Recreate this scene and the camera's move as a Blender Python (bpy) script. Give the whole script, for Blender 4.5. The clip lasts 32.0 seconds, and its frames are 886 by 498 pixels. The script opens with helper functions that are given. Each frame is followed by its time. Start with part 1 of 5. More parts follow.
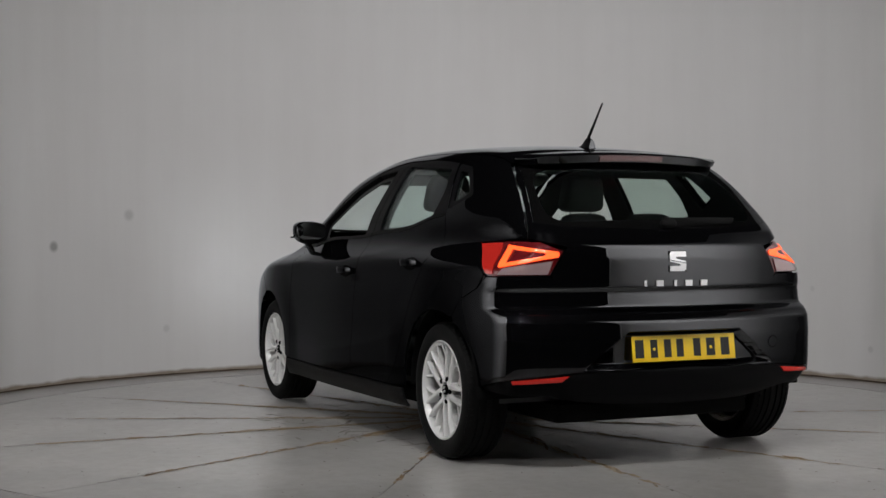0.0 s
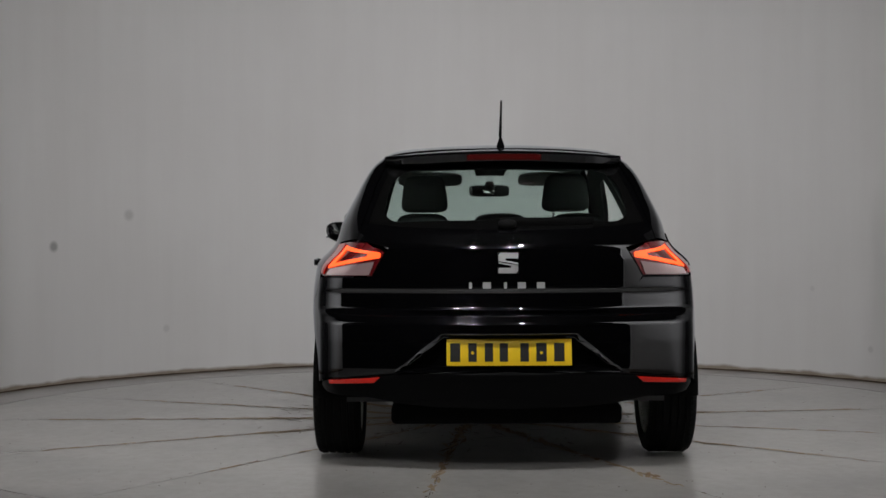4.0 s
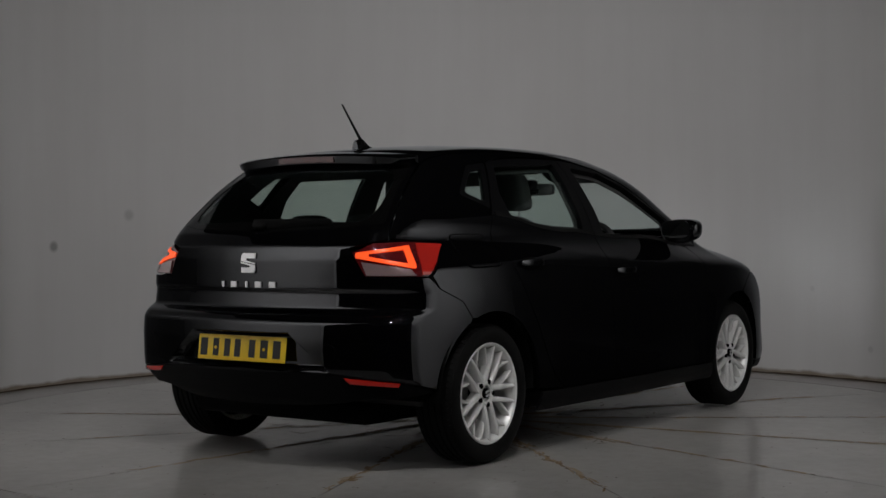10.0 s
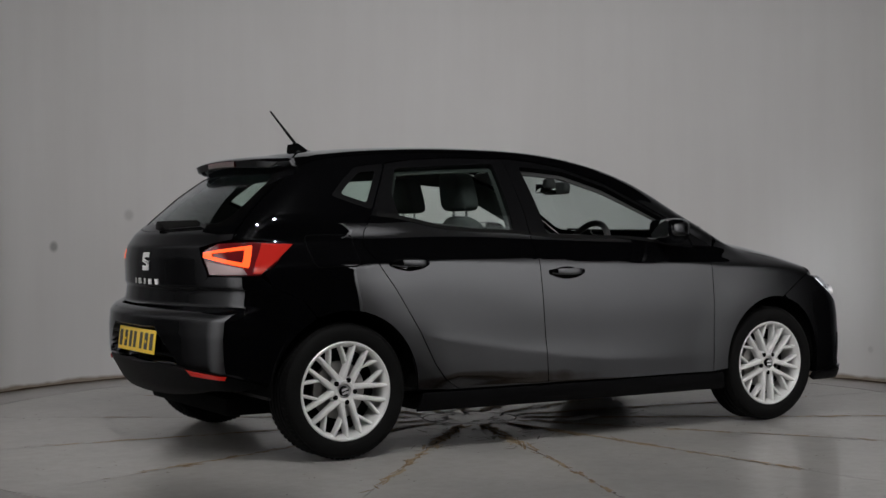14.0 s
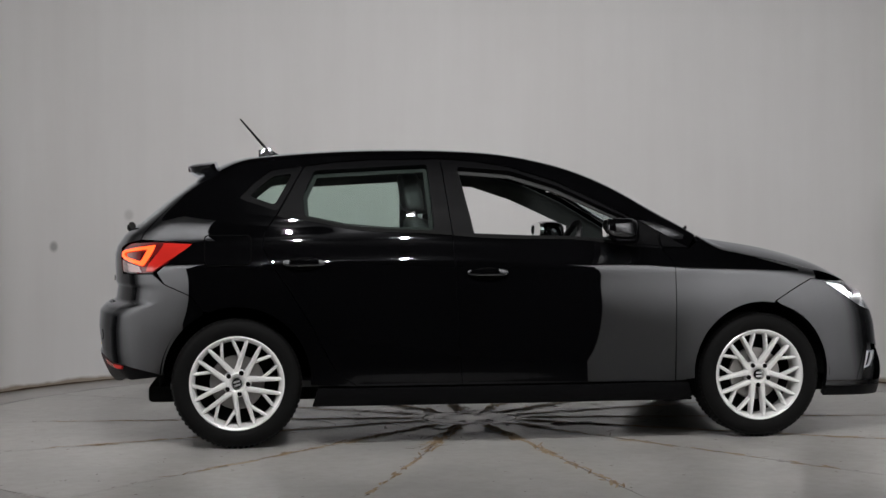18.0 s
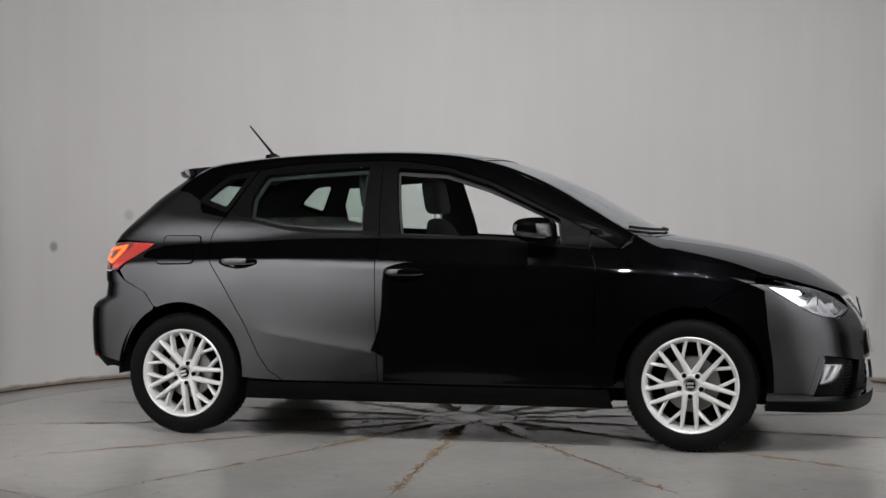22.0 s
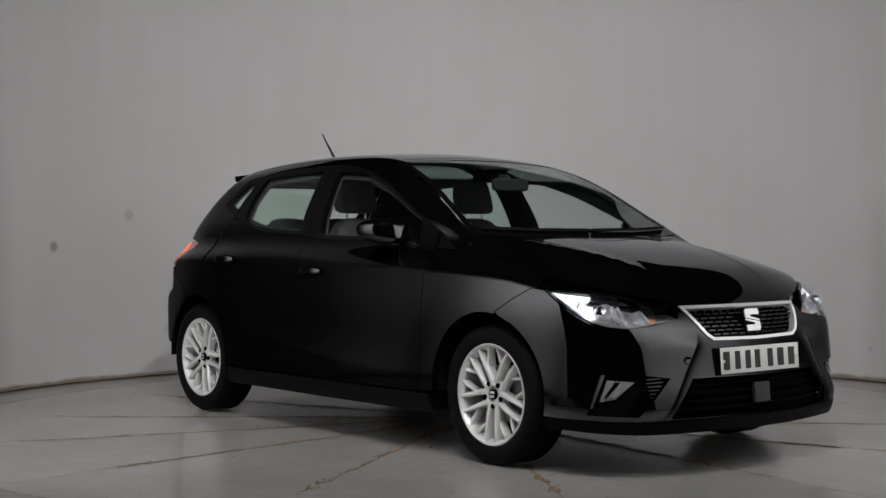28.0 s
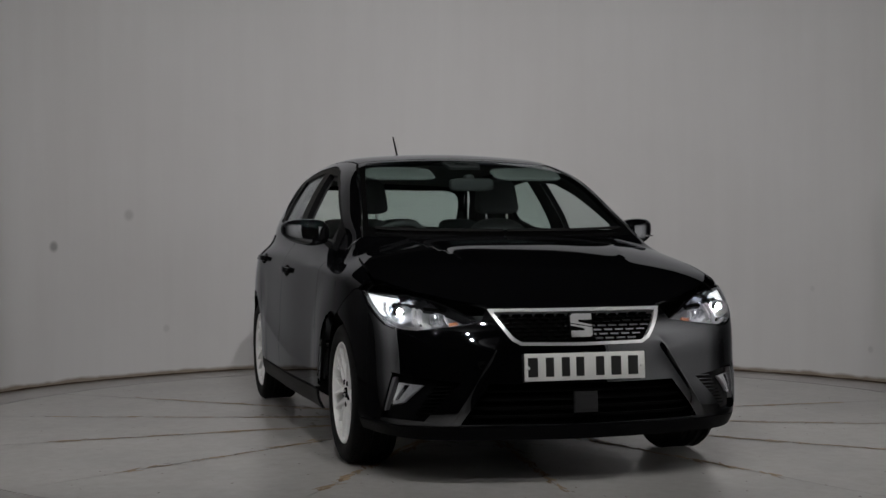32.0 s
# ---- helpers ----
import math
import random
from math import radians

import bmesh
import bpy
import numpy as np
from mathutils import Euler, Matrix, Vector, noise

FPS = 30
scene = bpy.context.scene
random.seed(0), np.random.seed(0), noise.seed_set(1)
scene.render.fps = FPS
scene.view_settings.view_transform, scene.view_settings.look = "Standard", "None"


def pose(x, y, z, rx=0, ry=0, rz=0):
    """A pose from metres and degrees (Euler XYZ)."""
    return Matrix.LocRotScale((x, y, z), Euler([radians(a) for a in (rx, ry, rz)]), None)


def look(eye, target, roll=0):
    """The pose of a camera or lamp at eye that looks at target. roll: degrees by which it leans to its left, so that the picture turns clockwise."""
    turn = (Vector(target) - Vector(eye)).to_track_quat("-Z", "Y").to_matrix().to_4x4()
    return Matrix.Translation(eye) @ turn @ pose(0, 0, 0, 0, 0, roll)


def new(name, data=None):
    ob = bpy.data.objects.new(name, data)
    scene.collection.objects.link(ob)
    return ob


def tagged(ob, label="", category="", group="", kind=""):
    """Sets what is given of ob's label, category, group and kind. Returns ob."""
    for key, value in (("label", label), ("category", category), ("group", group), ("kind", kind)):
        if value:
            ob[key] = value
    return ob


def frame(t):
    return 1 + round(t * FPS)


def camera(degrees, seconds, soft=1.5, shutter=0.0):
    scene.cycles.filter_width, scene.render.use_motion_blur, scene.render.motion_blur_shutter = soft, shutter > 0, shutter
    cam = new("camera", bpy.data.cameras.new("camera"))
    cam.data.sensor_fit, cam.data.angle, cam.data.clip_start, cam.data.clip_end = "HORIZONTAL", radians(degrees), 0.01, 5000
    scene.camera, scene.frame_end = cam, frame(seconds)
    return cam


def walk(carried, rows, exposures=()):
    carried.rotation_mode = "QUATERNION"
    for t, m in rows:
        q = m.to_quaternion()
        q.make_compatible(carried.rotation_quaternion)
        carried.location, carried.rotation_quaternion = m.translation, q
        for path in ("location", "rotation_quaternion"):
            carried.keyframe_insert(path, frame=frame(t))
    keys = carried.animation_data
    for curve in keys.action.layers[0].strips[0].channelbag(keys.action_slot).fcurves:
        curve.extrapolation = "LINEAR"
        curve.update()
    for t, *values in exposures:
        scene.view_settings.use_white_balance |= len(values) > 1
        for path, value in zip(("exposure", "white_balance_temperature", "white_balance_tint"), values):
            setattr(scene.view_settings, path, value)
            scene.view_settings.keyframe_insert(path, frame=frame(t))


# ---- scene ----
# The place: a round photo booth with a turntable, its axis at the origin. The camera stands still in the opening.
cam = camera(34.784, 32.0)
EYE = look((0, -7.8011, 1.0058), (-0.1419, 0, 0.9313), -0.254)
EXPOSURES = [(0, -0.47), (1, -0.60), (2, -0.70), (3, -0.72), (3.5, -0.70), (5.5, -0.20), (6, -0.15), (7, -0.20), (8, -0.22), (8.3, -0.28), (9, -1.10), (10, -1.50), (11, -1.40), (12, -1.10), (13, -0.85), (14, -0.75), (15, -0.72), (16, -0.70), (17, -0.58), (18, -0.23), (19, -0.10), (20, -0.10), (21, -0.12), (22, -0.12), (23, -0.30), (24, -0.63), (25, -0.83), (26, -0.80), (27, -0.70), (28, -0.60), (29, -0.37), (30, -0.37), (31, -0.75), (32, -0.85)]
walk(cam, [(0.0, EYE), (32.0, EYE)], EXPOSURES)


def heading(t):
    """Degrees by which the turntable has turned at t seconds."""
    return 114.386 - 5.88 * t + float(np.interp(t, [0, 2, 5.5, 9, 11, 16.5, 20, 24, 27.5, 32],
                                                [0.22, 0.29, 0.08, -0.17, -0.23, -0.20, -0.03, 0.12, 0.01, 0.16]))


TURNS = [(float(t), pose(0, 0, 0, 0, 0, heading(t))) for t in range(33)]
# ---- light ----
world = bpy.data.worlds.new("world")
scene.world = world
world.use_nodes = True
world.node_tree.nodes["Background"].inputs[0].default_value = (0.5, 0.52, 0.55, 1)
world.node_tree.nodes["Background"].inputs[1].default_value = 0.0005


def area_lamp(name, eye, target, size, power, color=(1.0, 0.985, 0.985)):
    data = bpy.data.lights.new(name, "AREA")
    data.shape, data.size, data.energy, data.color = "DISK", size, power, color
    ob = new(name, data)
    ob.matrix_world = look(eye, target)
    return ob


WALL_R, WALL_H = 3.28, 3.05
# small bright spotlights high in front of the opening: some for the wall, some for the floor
for x in (-0.55, 0.55):
    area_lamp("front_lamp", (x, -6.5, 4.4), (x * 0.5, 3.2, 3.0), 0.07, 25).data.spread = radians(90)
    area_lamp("near_lamp", (x * 1.2, -4.1, 4.35), (x * 0.5, 3.2, 2.4), 0.07, 24).data.spread = radians(110)
    area_lamp("floor_lamp", (x * 1.2, -4.1, 4.30), (x * 0.5, -0.5, 0.0), 0.07, 15).data.spread = radians(80)
# narrow fills added over the opening, a pair each side, brightening the wall across
for x in (-1, 1):
    for target, power in (((-2.95, -1.2, 1.5), 24), ((-2.1, -2.5, 1.5), 20)):
        area_lamp("side_fill_lamp", (x * 0.9, -2.6, 3.6), (x * target[0], *target[1:]), 0.07, power).data.spread = radians(33)
# ---- materials ----
def material(name, color, rough=0.5, metal=0.0, coat=0.0, **more):
    m = bpy.data.materials.new(name)
    m.use_nodes = True
    b = m.node_tree.nodes["Principled BSDF"]
    b.inputs["Base Color"].default_value = (*color, 1)
    b.inputs["Roughness"].default_value = rough
    b.inputs["Metallic"].default_value = metal
    b.inputs["Coat Weight"].default_value = coat
    b.inputs["Coat Roughness"].default_value = 0.02
    for k, v in more.items():
        b.inputs[k.replace("_", " ")].default_value = v
    return m


def node(m, kind, **values):
    n = m.node_tree.nodes.new(kind)
    for k, v in values.items():
        n.inputs[k.replace("_", " ")].default_value = v
    return n


def wire(m, a, out, b, inp):
    m.node_tree.links.new(a.outputs[out], b.inputs[inp])


def ramp(m, src, out, *stops):
    r = m.node_tree.nodes.new("ShaderNodeValToRGB")
    wire(m, src, out, r, 0)
    e = r.color_ramp.elements
    while len(e) < len(stops):
        e.new(0.5)
    for el, (p, c) in zip(e, stops):
        el.position, el.color = p, (*c, 1) if len(c) == 3 else c
    return r


def grain(m, scale, strength, distance=0.002, detail=3.0, coords="Object"):
    """Fine relief."""
    b = m.node_tree.nodes["Principled BSDF"]
    tc = m.node_tree.nodes.new("ShaderNodeTexCoord")
    n = node(m, "ShaderNodeTexNoise", Scale=scale, Detail=detail)
    bump = node(m, "ShaderNodeBump", Strength=strength, Distance=distance)
    wire(m, tc, coords, n, "Vector")
    wire(m, n, "Fac", bump, "Height")
    wire(m, bump, "Normal", b, "Normal")
    return m


ANGLES = (0.0, 0.134, 0.234, 0.357, 0.441, 0.5, 0.577, 0.658, 0.741, 0.826, 0.913, 1.0)
UPRIGHT = (0.15, 0.14, 0.105, 0.022, 0.004, 0.002, 0.006, 0.022, 0.07, 0.19, 0.45, 1.0)
CLEAR = (0.08, 0.066, 0.05, 0.025, 0.009, 0.005, 0.0115, 0.041, 0.108, 0.24, 0.48, 1.0)
LEVEL = (0.04, 0.05, 0.06, 0.08, 0.10, 0.115, 0.14, 0.18, 0.25, 0.37, 0.60, 1.0)


def polarised(m, upright):
    """The share of gloss behind a polarising filter: what upright faces mirror is cut near 56 degrees, what level faces mirror is not."""
    t = m.node_tree
    facing = node(m, "ShaderNodeLayerWeight", Blend=0.5)
    curves = [ramp(m, facing, "Facing", *[(p, (v, v, v)) for p, v in zip(ANGLES, values)]) for values in (upright, LEVEL)]
    geo = t.nodes.new("ShaderNodeNewGeometry")
    xyz = t.nodes.new("ShaderNodeSeparateXYZ")
    wire(m, geo, "Normal", xyz, 0)
    sq = t.nodes.new("ShaderNodeMath")
    sq.operation = "MULTIPLY"
    wire(m, xyz, "Z", sq, 0)
    wire(m, xyz, "Z", sq, 1)
    mix = t.nodes.new("ShaderNodeMix")
    mix.data_type = "FLOAT"
    wire(m, sq, 0, mix, 0)
    wire(m, curves[0], "Color", mix, 2)
    wire(m, curves[1], "Color", mix, 3)
    return mix


def filtered(name, under, shine_rough=0.02, upright=UPRIGHT):
    """A lacquered or glazed surface: under(m) is what lies below the gloss."""
    m = bpy.data.materials.new(name)
    m.use_nodes = True
    t = m.node_tree
    t.nodes.remove(t.nodes["Principled BSDF"])
    low = under(m)
    shine = node(m, "ShaderNodeBsdfGlossy", Color=(0.93, 0.955, 1, 1), Roughness=shine_rough)
    mix = t.nodes.new("ShaderNodeMixShader")
    share = polarised(m, upright)
    wire(m, share, 0, mix, 0)
    wire(m, low, 0, mix, 1)
    wire(m, shine, 0, mix, 2)
    wire(m, mix, 0, t.nodes["Material Output"], "Surface")
    return m


def glassy(name, tint):
    return filtered(name, lambda m: node(m, "ShaderNodeBsdfTransparent", Color=(*tint, 1)), 0.0, CLEAR)


def lacquer(name, color, rough=0.02):
    return filtered(name, lambda m: node(m, "ShaderNodeBsdfDiffuse", Color=(*color, 1)), rough)


PAINT = lacquer("black_paint", (0.0016, 0.0016, 0.0019), 0.022)
TRIM = grain(material("black_plastic", (0.003, 0.003, 0.0034), 0.5, Specular_IOR_Level=0.06), 900, 0.25, 0.001)
GAP_BLACK = material("dark_gap", (0.003, 0.003, 0.003), 0.9, Specular_IOR_Level=0.03)
GAP_GLOSS = lacquer("gloss_black", (0.003, 0.003, 0.003), 0.06)
CHROME = material("chrome", (0.85, 0.85, 0.86), 0.22, 0.65)
GLASS = glassy("tinted_glass", (0.90, 0.955, 0.93))
SCREEN = glassy("clear_glass", (0.90, 0.955, 0.94))
LENS = glassy("lamp_glass", (0.97, 0.975, 0.98))
RUBBER = grain(material("rubber", (0.0035, 0.0035, 0.0035), 0.7, Specular_IOR_Level=0.12), 300, 0.3, 0.001)
LAMP_RED = material("lamp_red", (0.11, 0.008, 0.010), 0.08, 0.0, 1.0)
LAMP_SIDE = material("lamp_side_red", (0.42, 0.018, 0.014), 0.10, 0.0, 1.0, Emission_Color=(1.0, 0.05, 0.02, 1), Emission_Strength=0.10)
REFLEX = material("reflex_red", (0.60, 0.012, 0.006), 0.15, 0.0, 0.6)
LAMP_DARK = material("lamp_dark_red", (0.05, 0.004, 0.004), 0.12, 0.0, 1.0)
LED_RED = material("led_red", (0.8, 0.08, 0.02), 0.2, Emission_Color=(1.0, 0.10, 0.02, 1), Emission_Strength=2.2)
LAMP_CLEAR = material("lamp_clear", (0.10, 0.10, 0.10), 0.2, 0.5, 0.5)
ALLOY = grain(material("alloy", (0.74, 0.74, 0.735), 0.35, 0.25, 0.3), 500, 0.05, 0.0005)
STEEL = material("steel", (0.35, 0.34, 0.33), 0.4, 0.9)
LINER = material("wheel_liner", (0.005, 0.005, 0.005), 0.9, Specular_IOR_Level=0.05)
CLOTH = grain(material("seat_cloth", (0.055, 0.056, 0.058), 0.9), 1500, 0.6, 0.001)
DASH = grain(material("dash_plastic", (0.034, 0.034, 0.035), 0.7), 1200, 0.4, 0.001)
SIDE_TRIM = grain(material("pillar_lining", (0.03, 0.031, 0.031), 0.95), 1500, 0.4, 0.001)
LINING = grain(material("roof_lining", (0.17, 0.176, 0.17), 0.95), 1500, 0.4, 0.001)
MIRROR = material("mirror", (0.9, 0.9, 0.9), 0.01, 1.0)
PLATE_Y = grain(material("plate_yellow", (0.86, 0.58, 0.02), 0.35), 200, 0.03, 0.0005)
PLATE_W = grain(material("plate_white", (0.68, 0.68, 0.66), 0.35), 200, 0.03, 0.0005)
PLATE_K = material("plate_black", (0.01, 0.01, 0.01), 0.5)
LAMP_BACK = material("lamp_back", (0.42, 0.42, 0.44), 0.35, 0.2)
SMOKED = material("smoked_lens", (0.34, 0.24, 0.24), 0.12, 0.2, 1.0)
RADAR = grain(material("radar_plastic", (0.014, 0.014, 0.015), 0.45), 800, 0.2, 0.001)
REFLECTOR = material("lamp_reflector", (0.85, 0.85, 0.87), 0.25, 0.55)
SILVER = material("silver_trim", (0.22, 0.22, 0.23), 0.4, 0.3)
DRL = material("running_light", (0.9, 0.9, 0.9), 0.3, Emission_Color=(0.95, 0.98, 1.0, 1), Emission_Strength=1.6)
BULB = material("bulb", (0.9, 0.9, 0.9), 0.3, Emission_Color=(0.93, 0.97, 1.0, 1), Emission_Strength=3000.0)
GLOW = material("lamp_glow", (0.9, 0.9, 0.9), 0.3, Emission_Color=(0.93, 0.97, 1.0, 1), Emission_Strength=8.0)
AMBER = material("amber", (0.55, 0.17, 0.06), 0.2, 0.0, 1.0)
# ---- the body's form: one smooth solid from which all panels are cut ----
# car space: x forward, y left, z up, origin on the ground halfway between the axles
class Curve:
    """A natural cubic spline through knots, straight beyond its ends."""

    def __init__(self, *knots):
        self.x = np.array(knots[0::2], float)
        self.y = np.array(knots[1::2], float)
        n, h = len(self.x), np.diff(self.x)
        a, r = np.eye(n), np.zeros(n)
        for i in range(1, n - 1):
            a[i, i - 1:i + 2] = h[i - 1], 2 * (h[i - 1] + h[i]), h[i]
            r[i] = 6 * ((self.y[i + 1] - self.y[i]) / h[i] - (self.y[i] - self.y[i - 1]) / h[i - 1])
        self.m = np.linalg.solve(a, r)

    def __call__(self, q):
        q = np.asarray(q, float)
        x, y, m = self.x, self.y, self.m
        c = np.clip(q, x[0], x[-1])
        i = np.clip(np.searchsorted(x, c) - 1, 0, len(x) - 2)
        h = x[i + 1] - x[i]
        a, b = (x[i + 1] - c) / h, (c - x[i]) / h
        v = a * y[i] + b * y[i + 1] + ((a ** 3 - a) * m[i] + (b ** 3 - b) * m[i + 1]) * h * h / 6
        s0 = (y[1] - y[0]) / (x[1] - x[0]) - (x[1] - x[0]) * m[1] / 6
        s1 = (y[-1] - y[-2]) / (x[-1] - x[-2]) + (x[-1] - x[-2]) * m[-2] / 6
        return v + np.where(q < x[0], (q - x[0]) * s0, 0) + np.where(q > x[-1], (q - x[-1]) * s1, 0)


class Line:
    """Straight runs between knots, with the corners eased over r."""

    def __init__(self, r, *knots):
        self.r, self.x, self.y = r, np.array(knots[0::2], float), np.array(knots[1::2], float)

    def __call__(self, q):
        q = np.asarray(q, float)
        return sum(w * np.interp(q + k * self.r, self.x, self.y) for k, w in ((-1, 0.1), (-0.6, 0.2), (-0.2, 0.2), (0.2, 0.2), (0.6, 0.2), (1, 0.1)))


def smax(a, b, k):
    d = np.clip(0.5 + 0.5 * (a - b) / k, 0, 1)
    return b + (a - b) * d + k * d * (1 - d)


def step(a, b, q):
    s = np.clip((q - a) / (b - a), 0, 1)
    return s * s * (3 - 2 * s)


CABIN = Curve(-1.75, 1.335, -1.386, 1.392, -1.067, 1.430, -0.72, 1.452, -0.44, 1.457, -0.12, 1.450, 0.09, 1.430, 0.32, 1.378,
              0.592, 1.266, 0.828, 1.141, 1.026, 1.032, 1.2, 0.934, 1.4, 0.82)
BONNET = Curve(0.8, 1.045, 1.0, 1.018, 1.2, 0.984, 1.44, 0.940, 1.638, 0.889, 1.837, 0.822, 1.977, 0.762, 2.1, 0.695)
NOSE = Curve(0.10, 2.02, 0.15, 2.075, 0.226, 2.100, 0.343, 2.098, 0.455, 2.078, 0.53, 2.070, 0.604, 2.054, 0.713, 2.0, 0.80, 1.93)
TAIL = Line(0.008, 0.10, -1.74, 0.22, -1.90, 0.30, -1.958, 0.40, -1.990, 0.45, -1.996, 0.56, -1.999, 0.635, -1.992, 0.668, -1.962, 0.690, -1.912,
            0.76, -1.902, 0.775, -1.912, 0.90, -1.914, 0.955, -1.904, 1.015, -1.862, 1.071, -1.793, 1.194, -1.645, 1.315, -1.475, 1.40, -1.35)
WIDTH = Curve(-2.0, 0.75, -1.7, 0.812, -1.28, 0.872, -0.8, 0.880, 0.0, 0.886, 0.7, 0.886, 1.28, 0.880, 1.6, 0.845, 1.9, 0.775, 2.1, 0.70)
FLANK = Curve(0.10, 0.11, 0.16, 0.055, 0.22, 0.014, 0.30, 0.003, 0.40, 0.002, 0.50, 0.002, 0.60, 0.001, 0.70, 0.005, 0.80, 0.016, 0.85, 0.026, 0.875, 0.038, 0.90, 0.053, 0.95, 0.081, 1.05, 0.115, 1.25, 0.14)
CABIN_W = Curve(-1.9, 0.62, -1.5, 0.745, -1.1, 0.795, -0.6, 0.815, 0.0, 0.812, 0.5, 0.79, 0.79, 0.757, 1.1, 0.732, 1.3, 0.72)
TUMBLE = Curve(0.80, -0.20, 0.90, -0.055, 0.95, 0.0, 1.05, 0.040, 1.15, 0.088, 1.25, 0.142, 1.36, 0.215, 1.45, 0.29)


CREASE = Curve(-0.95, 0.55, -0.55, 0.482, -0.21, 0.430, 0.08, 0.397, 0.344, 0.383, 0.9, 0.375)
SHOULDER = Curve(-1.6, 0.985, -1.15, 0.972, -0.69, 0.938, -0.235, 0.895, 0.52, 0.857, 0.82, 0.86, 1.1, 0.86, 1.335, 0.842, 1.6, 0.79)


def form(x, y, z):
    """Below 0 inside the body, above 0 outside, near enough in metres."""
    x, y, z = np.asarray(x, float), np.abs(np.asarray(y, float)), np.asarray(z, float)
    # top: bonnet and cabin
    ridge = (y - 0.30 - 0.22 * (1.95 - x)) / 0.03
    bonnet = z - (BONNET(x) - 0.068 * (y / 0.72) ** 2.8) - 0.0055 * np.where(ridge > 0, np.exp(-np.abs(ridge) / 4), np.exp(-np.abs(ridge))) * (1 - step(1.75, 1.98, x))
    xc = x + 0.16 * y ** 2 * step(0.1, 0.9, x)
    slope = step(0.1, 0.7, x)
    cabin = (z - CABIN(xc) + 0.036 * (y / 0.58) ** 2 * (1 - slope)) * (1 - 0.13 * slope)
    # sides: lower body and the leaning greenhouse
    arch = np.minimum(np.hypot(x - 1.282, z - 0.322), np.hypot(x + 1.282, z - 0.322))
    low = z - CREASE(x)
    wedge = np.where(low > 0, np.exp(-np.abs(low) / 0.10), np.exp(-np.abs(low) / 2.0)) * step(-0.98, -0.72, x) * (1 - step(0.15, 0.95, x))
    high = np.abs(z - SHOULDER(x))
    edge = np.exp(-high / 0.035) * (1 - step(1.1, 1.7, x))
    lower = y - (WIDTH(x) - FLANK(z - 0.5 * (SHOULDER(x) - 0.862) * step(0.6, 0.8, z))) - 0.006 * (1 - step(0.37, 0.60, arch)) - 0.015 * wedge - 0.006 * edge
    upper = (y - (CABIN_W(x) - TUMBLE(z))) * 0.92
    side = smax(lower, upper, 0.03)
    top = -smax(-bonnet, -cabin, 0.02)
    body = smax(side, top, 0.05 + 0.03 * step(1.0, 1.15, z))
    front = (x - (NOSE(z) - 0.25 * y ** 2)) * 0.98
    # bumper corners: a slanting edge from the lamp down to the lower intake
    slant = y - 0.36 - (0.56 - z) * 0.62
    ridge = np.where(slant > 0, np.exp(-np.abs(slant) / 0.13), np.exp(-np.abs(slant) / 0.035)) * step(0.22, 0.30, z) * (1 - step(0.53, 0.60, z))
    front = front - 0.018 * ridge
    # the number plate's recess in the tail
    deep = np.minimum(0.592 - z, (0.452 - (z - 0.456) * 1.27 - y) * 0.62)
    sunk = 0.056 * step(0.0, 0.016, deep) * step(0.430, 0.456, z)
    rear = (TAIL(z) + sunk + 0.25 * y ** 2 - x) * 0.9
    body = smax(body, front, 0.16)
    body = smax(body, rear, 0.09)
    return smax(body, 0.13 - z, 0.02)


def meet(eye, way, far=0.0, near=1.0):
    """Where rays eye + s * way (s from far outside to near) enter the form."""
    a, b = np.full(len(eye), far), np.full(len(eye), near)
    for _ in range(36):
        m = (a + b) / 2
        p = eye + way * m[:, None]
        out = form(p[:, 0], p[:, 1], p[:, 2]) > 0
        a, b = np.where(out, m, a), np.where(out, b, m)
    return eye + way * b[:, None]


def normals(p):
    e = 0.003
    g = np.stack([form(*(p + np.eye(3)[k] * e).T) - form(*(p - np.eye(3)[k] * e).T) for k in range(3)], 1)
    return g / np.maximum(np.linalg.norm(g, axis=1), 1e-9)[:, None]


def on_side(u, v, s=-1):
    o = np.ones(len(u))
    return meet(np.stack([u, s * 1.3 * o, v], 1), np.stack([0 * o, -s * 1.3 * o, 0 * o], 1))


def on_top(u, v, s=1):
    o = np.ones(len(u))
    return meet(np.stack([u, v, 1.9 * o], 1), np.stack([0 * o, 0 * o, -1.5 * o], 1))


def on_front(u, v, s=1):
    o = np.ones(len(u))
    return meet(np.stack([2.5 * o, u, v], 1), np.stack([-1.7 * o, 0 * o, 0 * o], 1))


def on_rear(u, v, s=1):
    o = np.ones(len(u))
    return meet(np.stack([-2.5 * o, u, v], 1), np.stack([1.9 * o, 0 * o, 0 * o], 1))


def round_front(u, v, s=1):
    """u: degrees round a pivot 0.9 m behind the nose."""
    a, o = np.radians(u), np.ones(len(u))
    return meet(np.stack([1.2 + 1.6 * np.cos(a), 1.6 * np.sin(a), v], 1), np.stack([-1.6 * np.cos(a), -1.6 * np.sin(a), 0 * o], 1))


def round_rear(u, v, s=1):
    a, o = np.radians(u), np.ones(len(u))
    return meet(np.stack([-1.1 - 1.6 * np.cos(a), 1.6 * np.sin(a), v], 1), np.stack([1.6 * np.cos(a), -1.6 * np.sin(a), 0 * o], 1))
from mathutils import geometry


# ---- cutting panels ----
def outline_area(poly):
    return sum(a[0] * b[1] - b[0] * a[1] for a, b in zip(poly, poly[1:] + poly[:1])) / 2


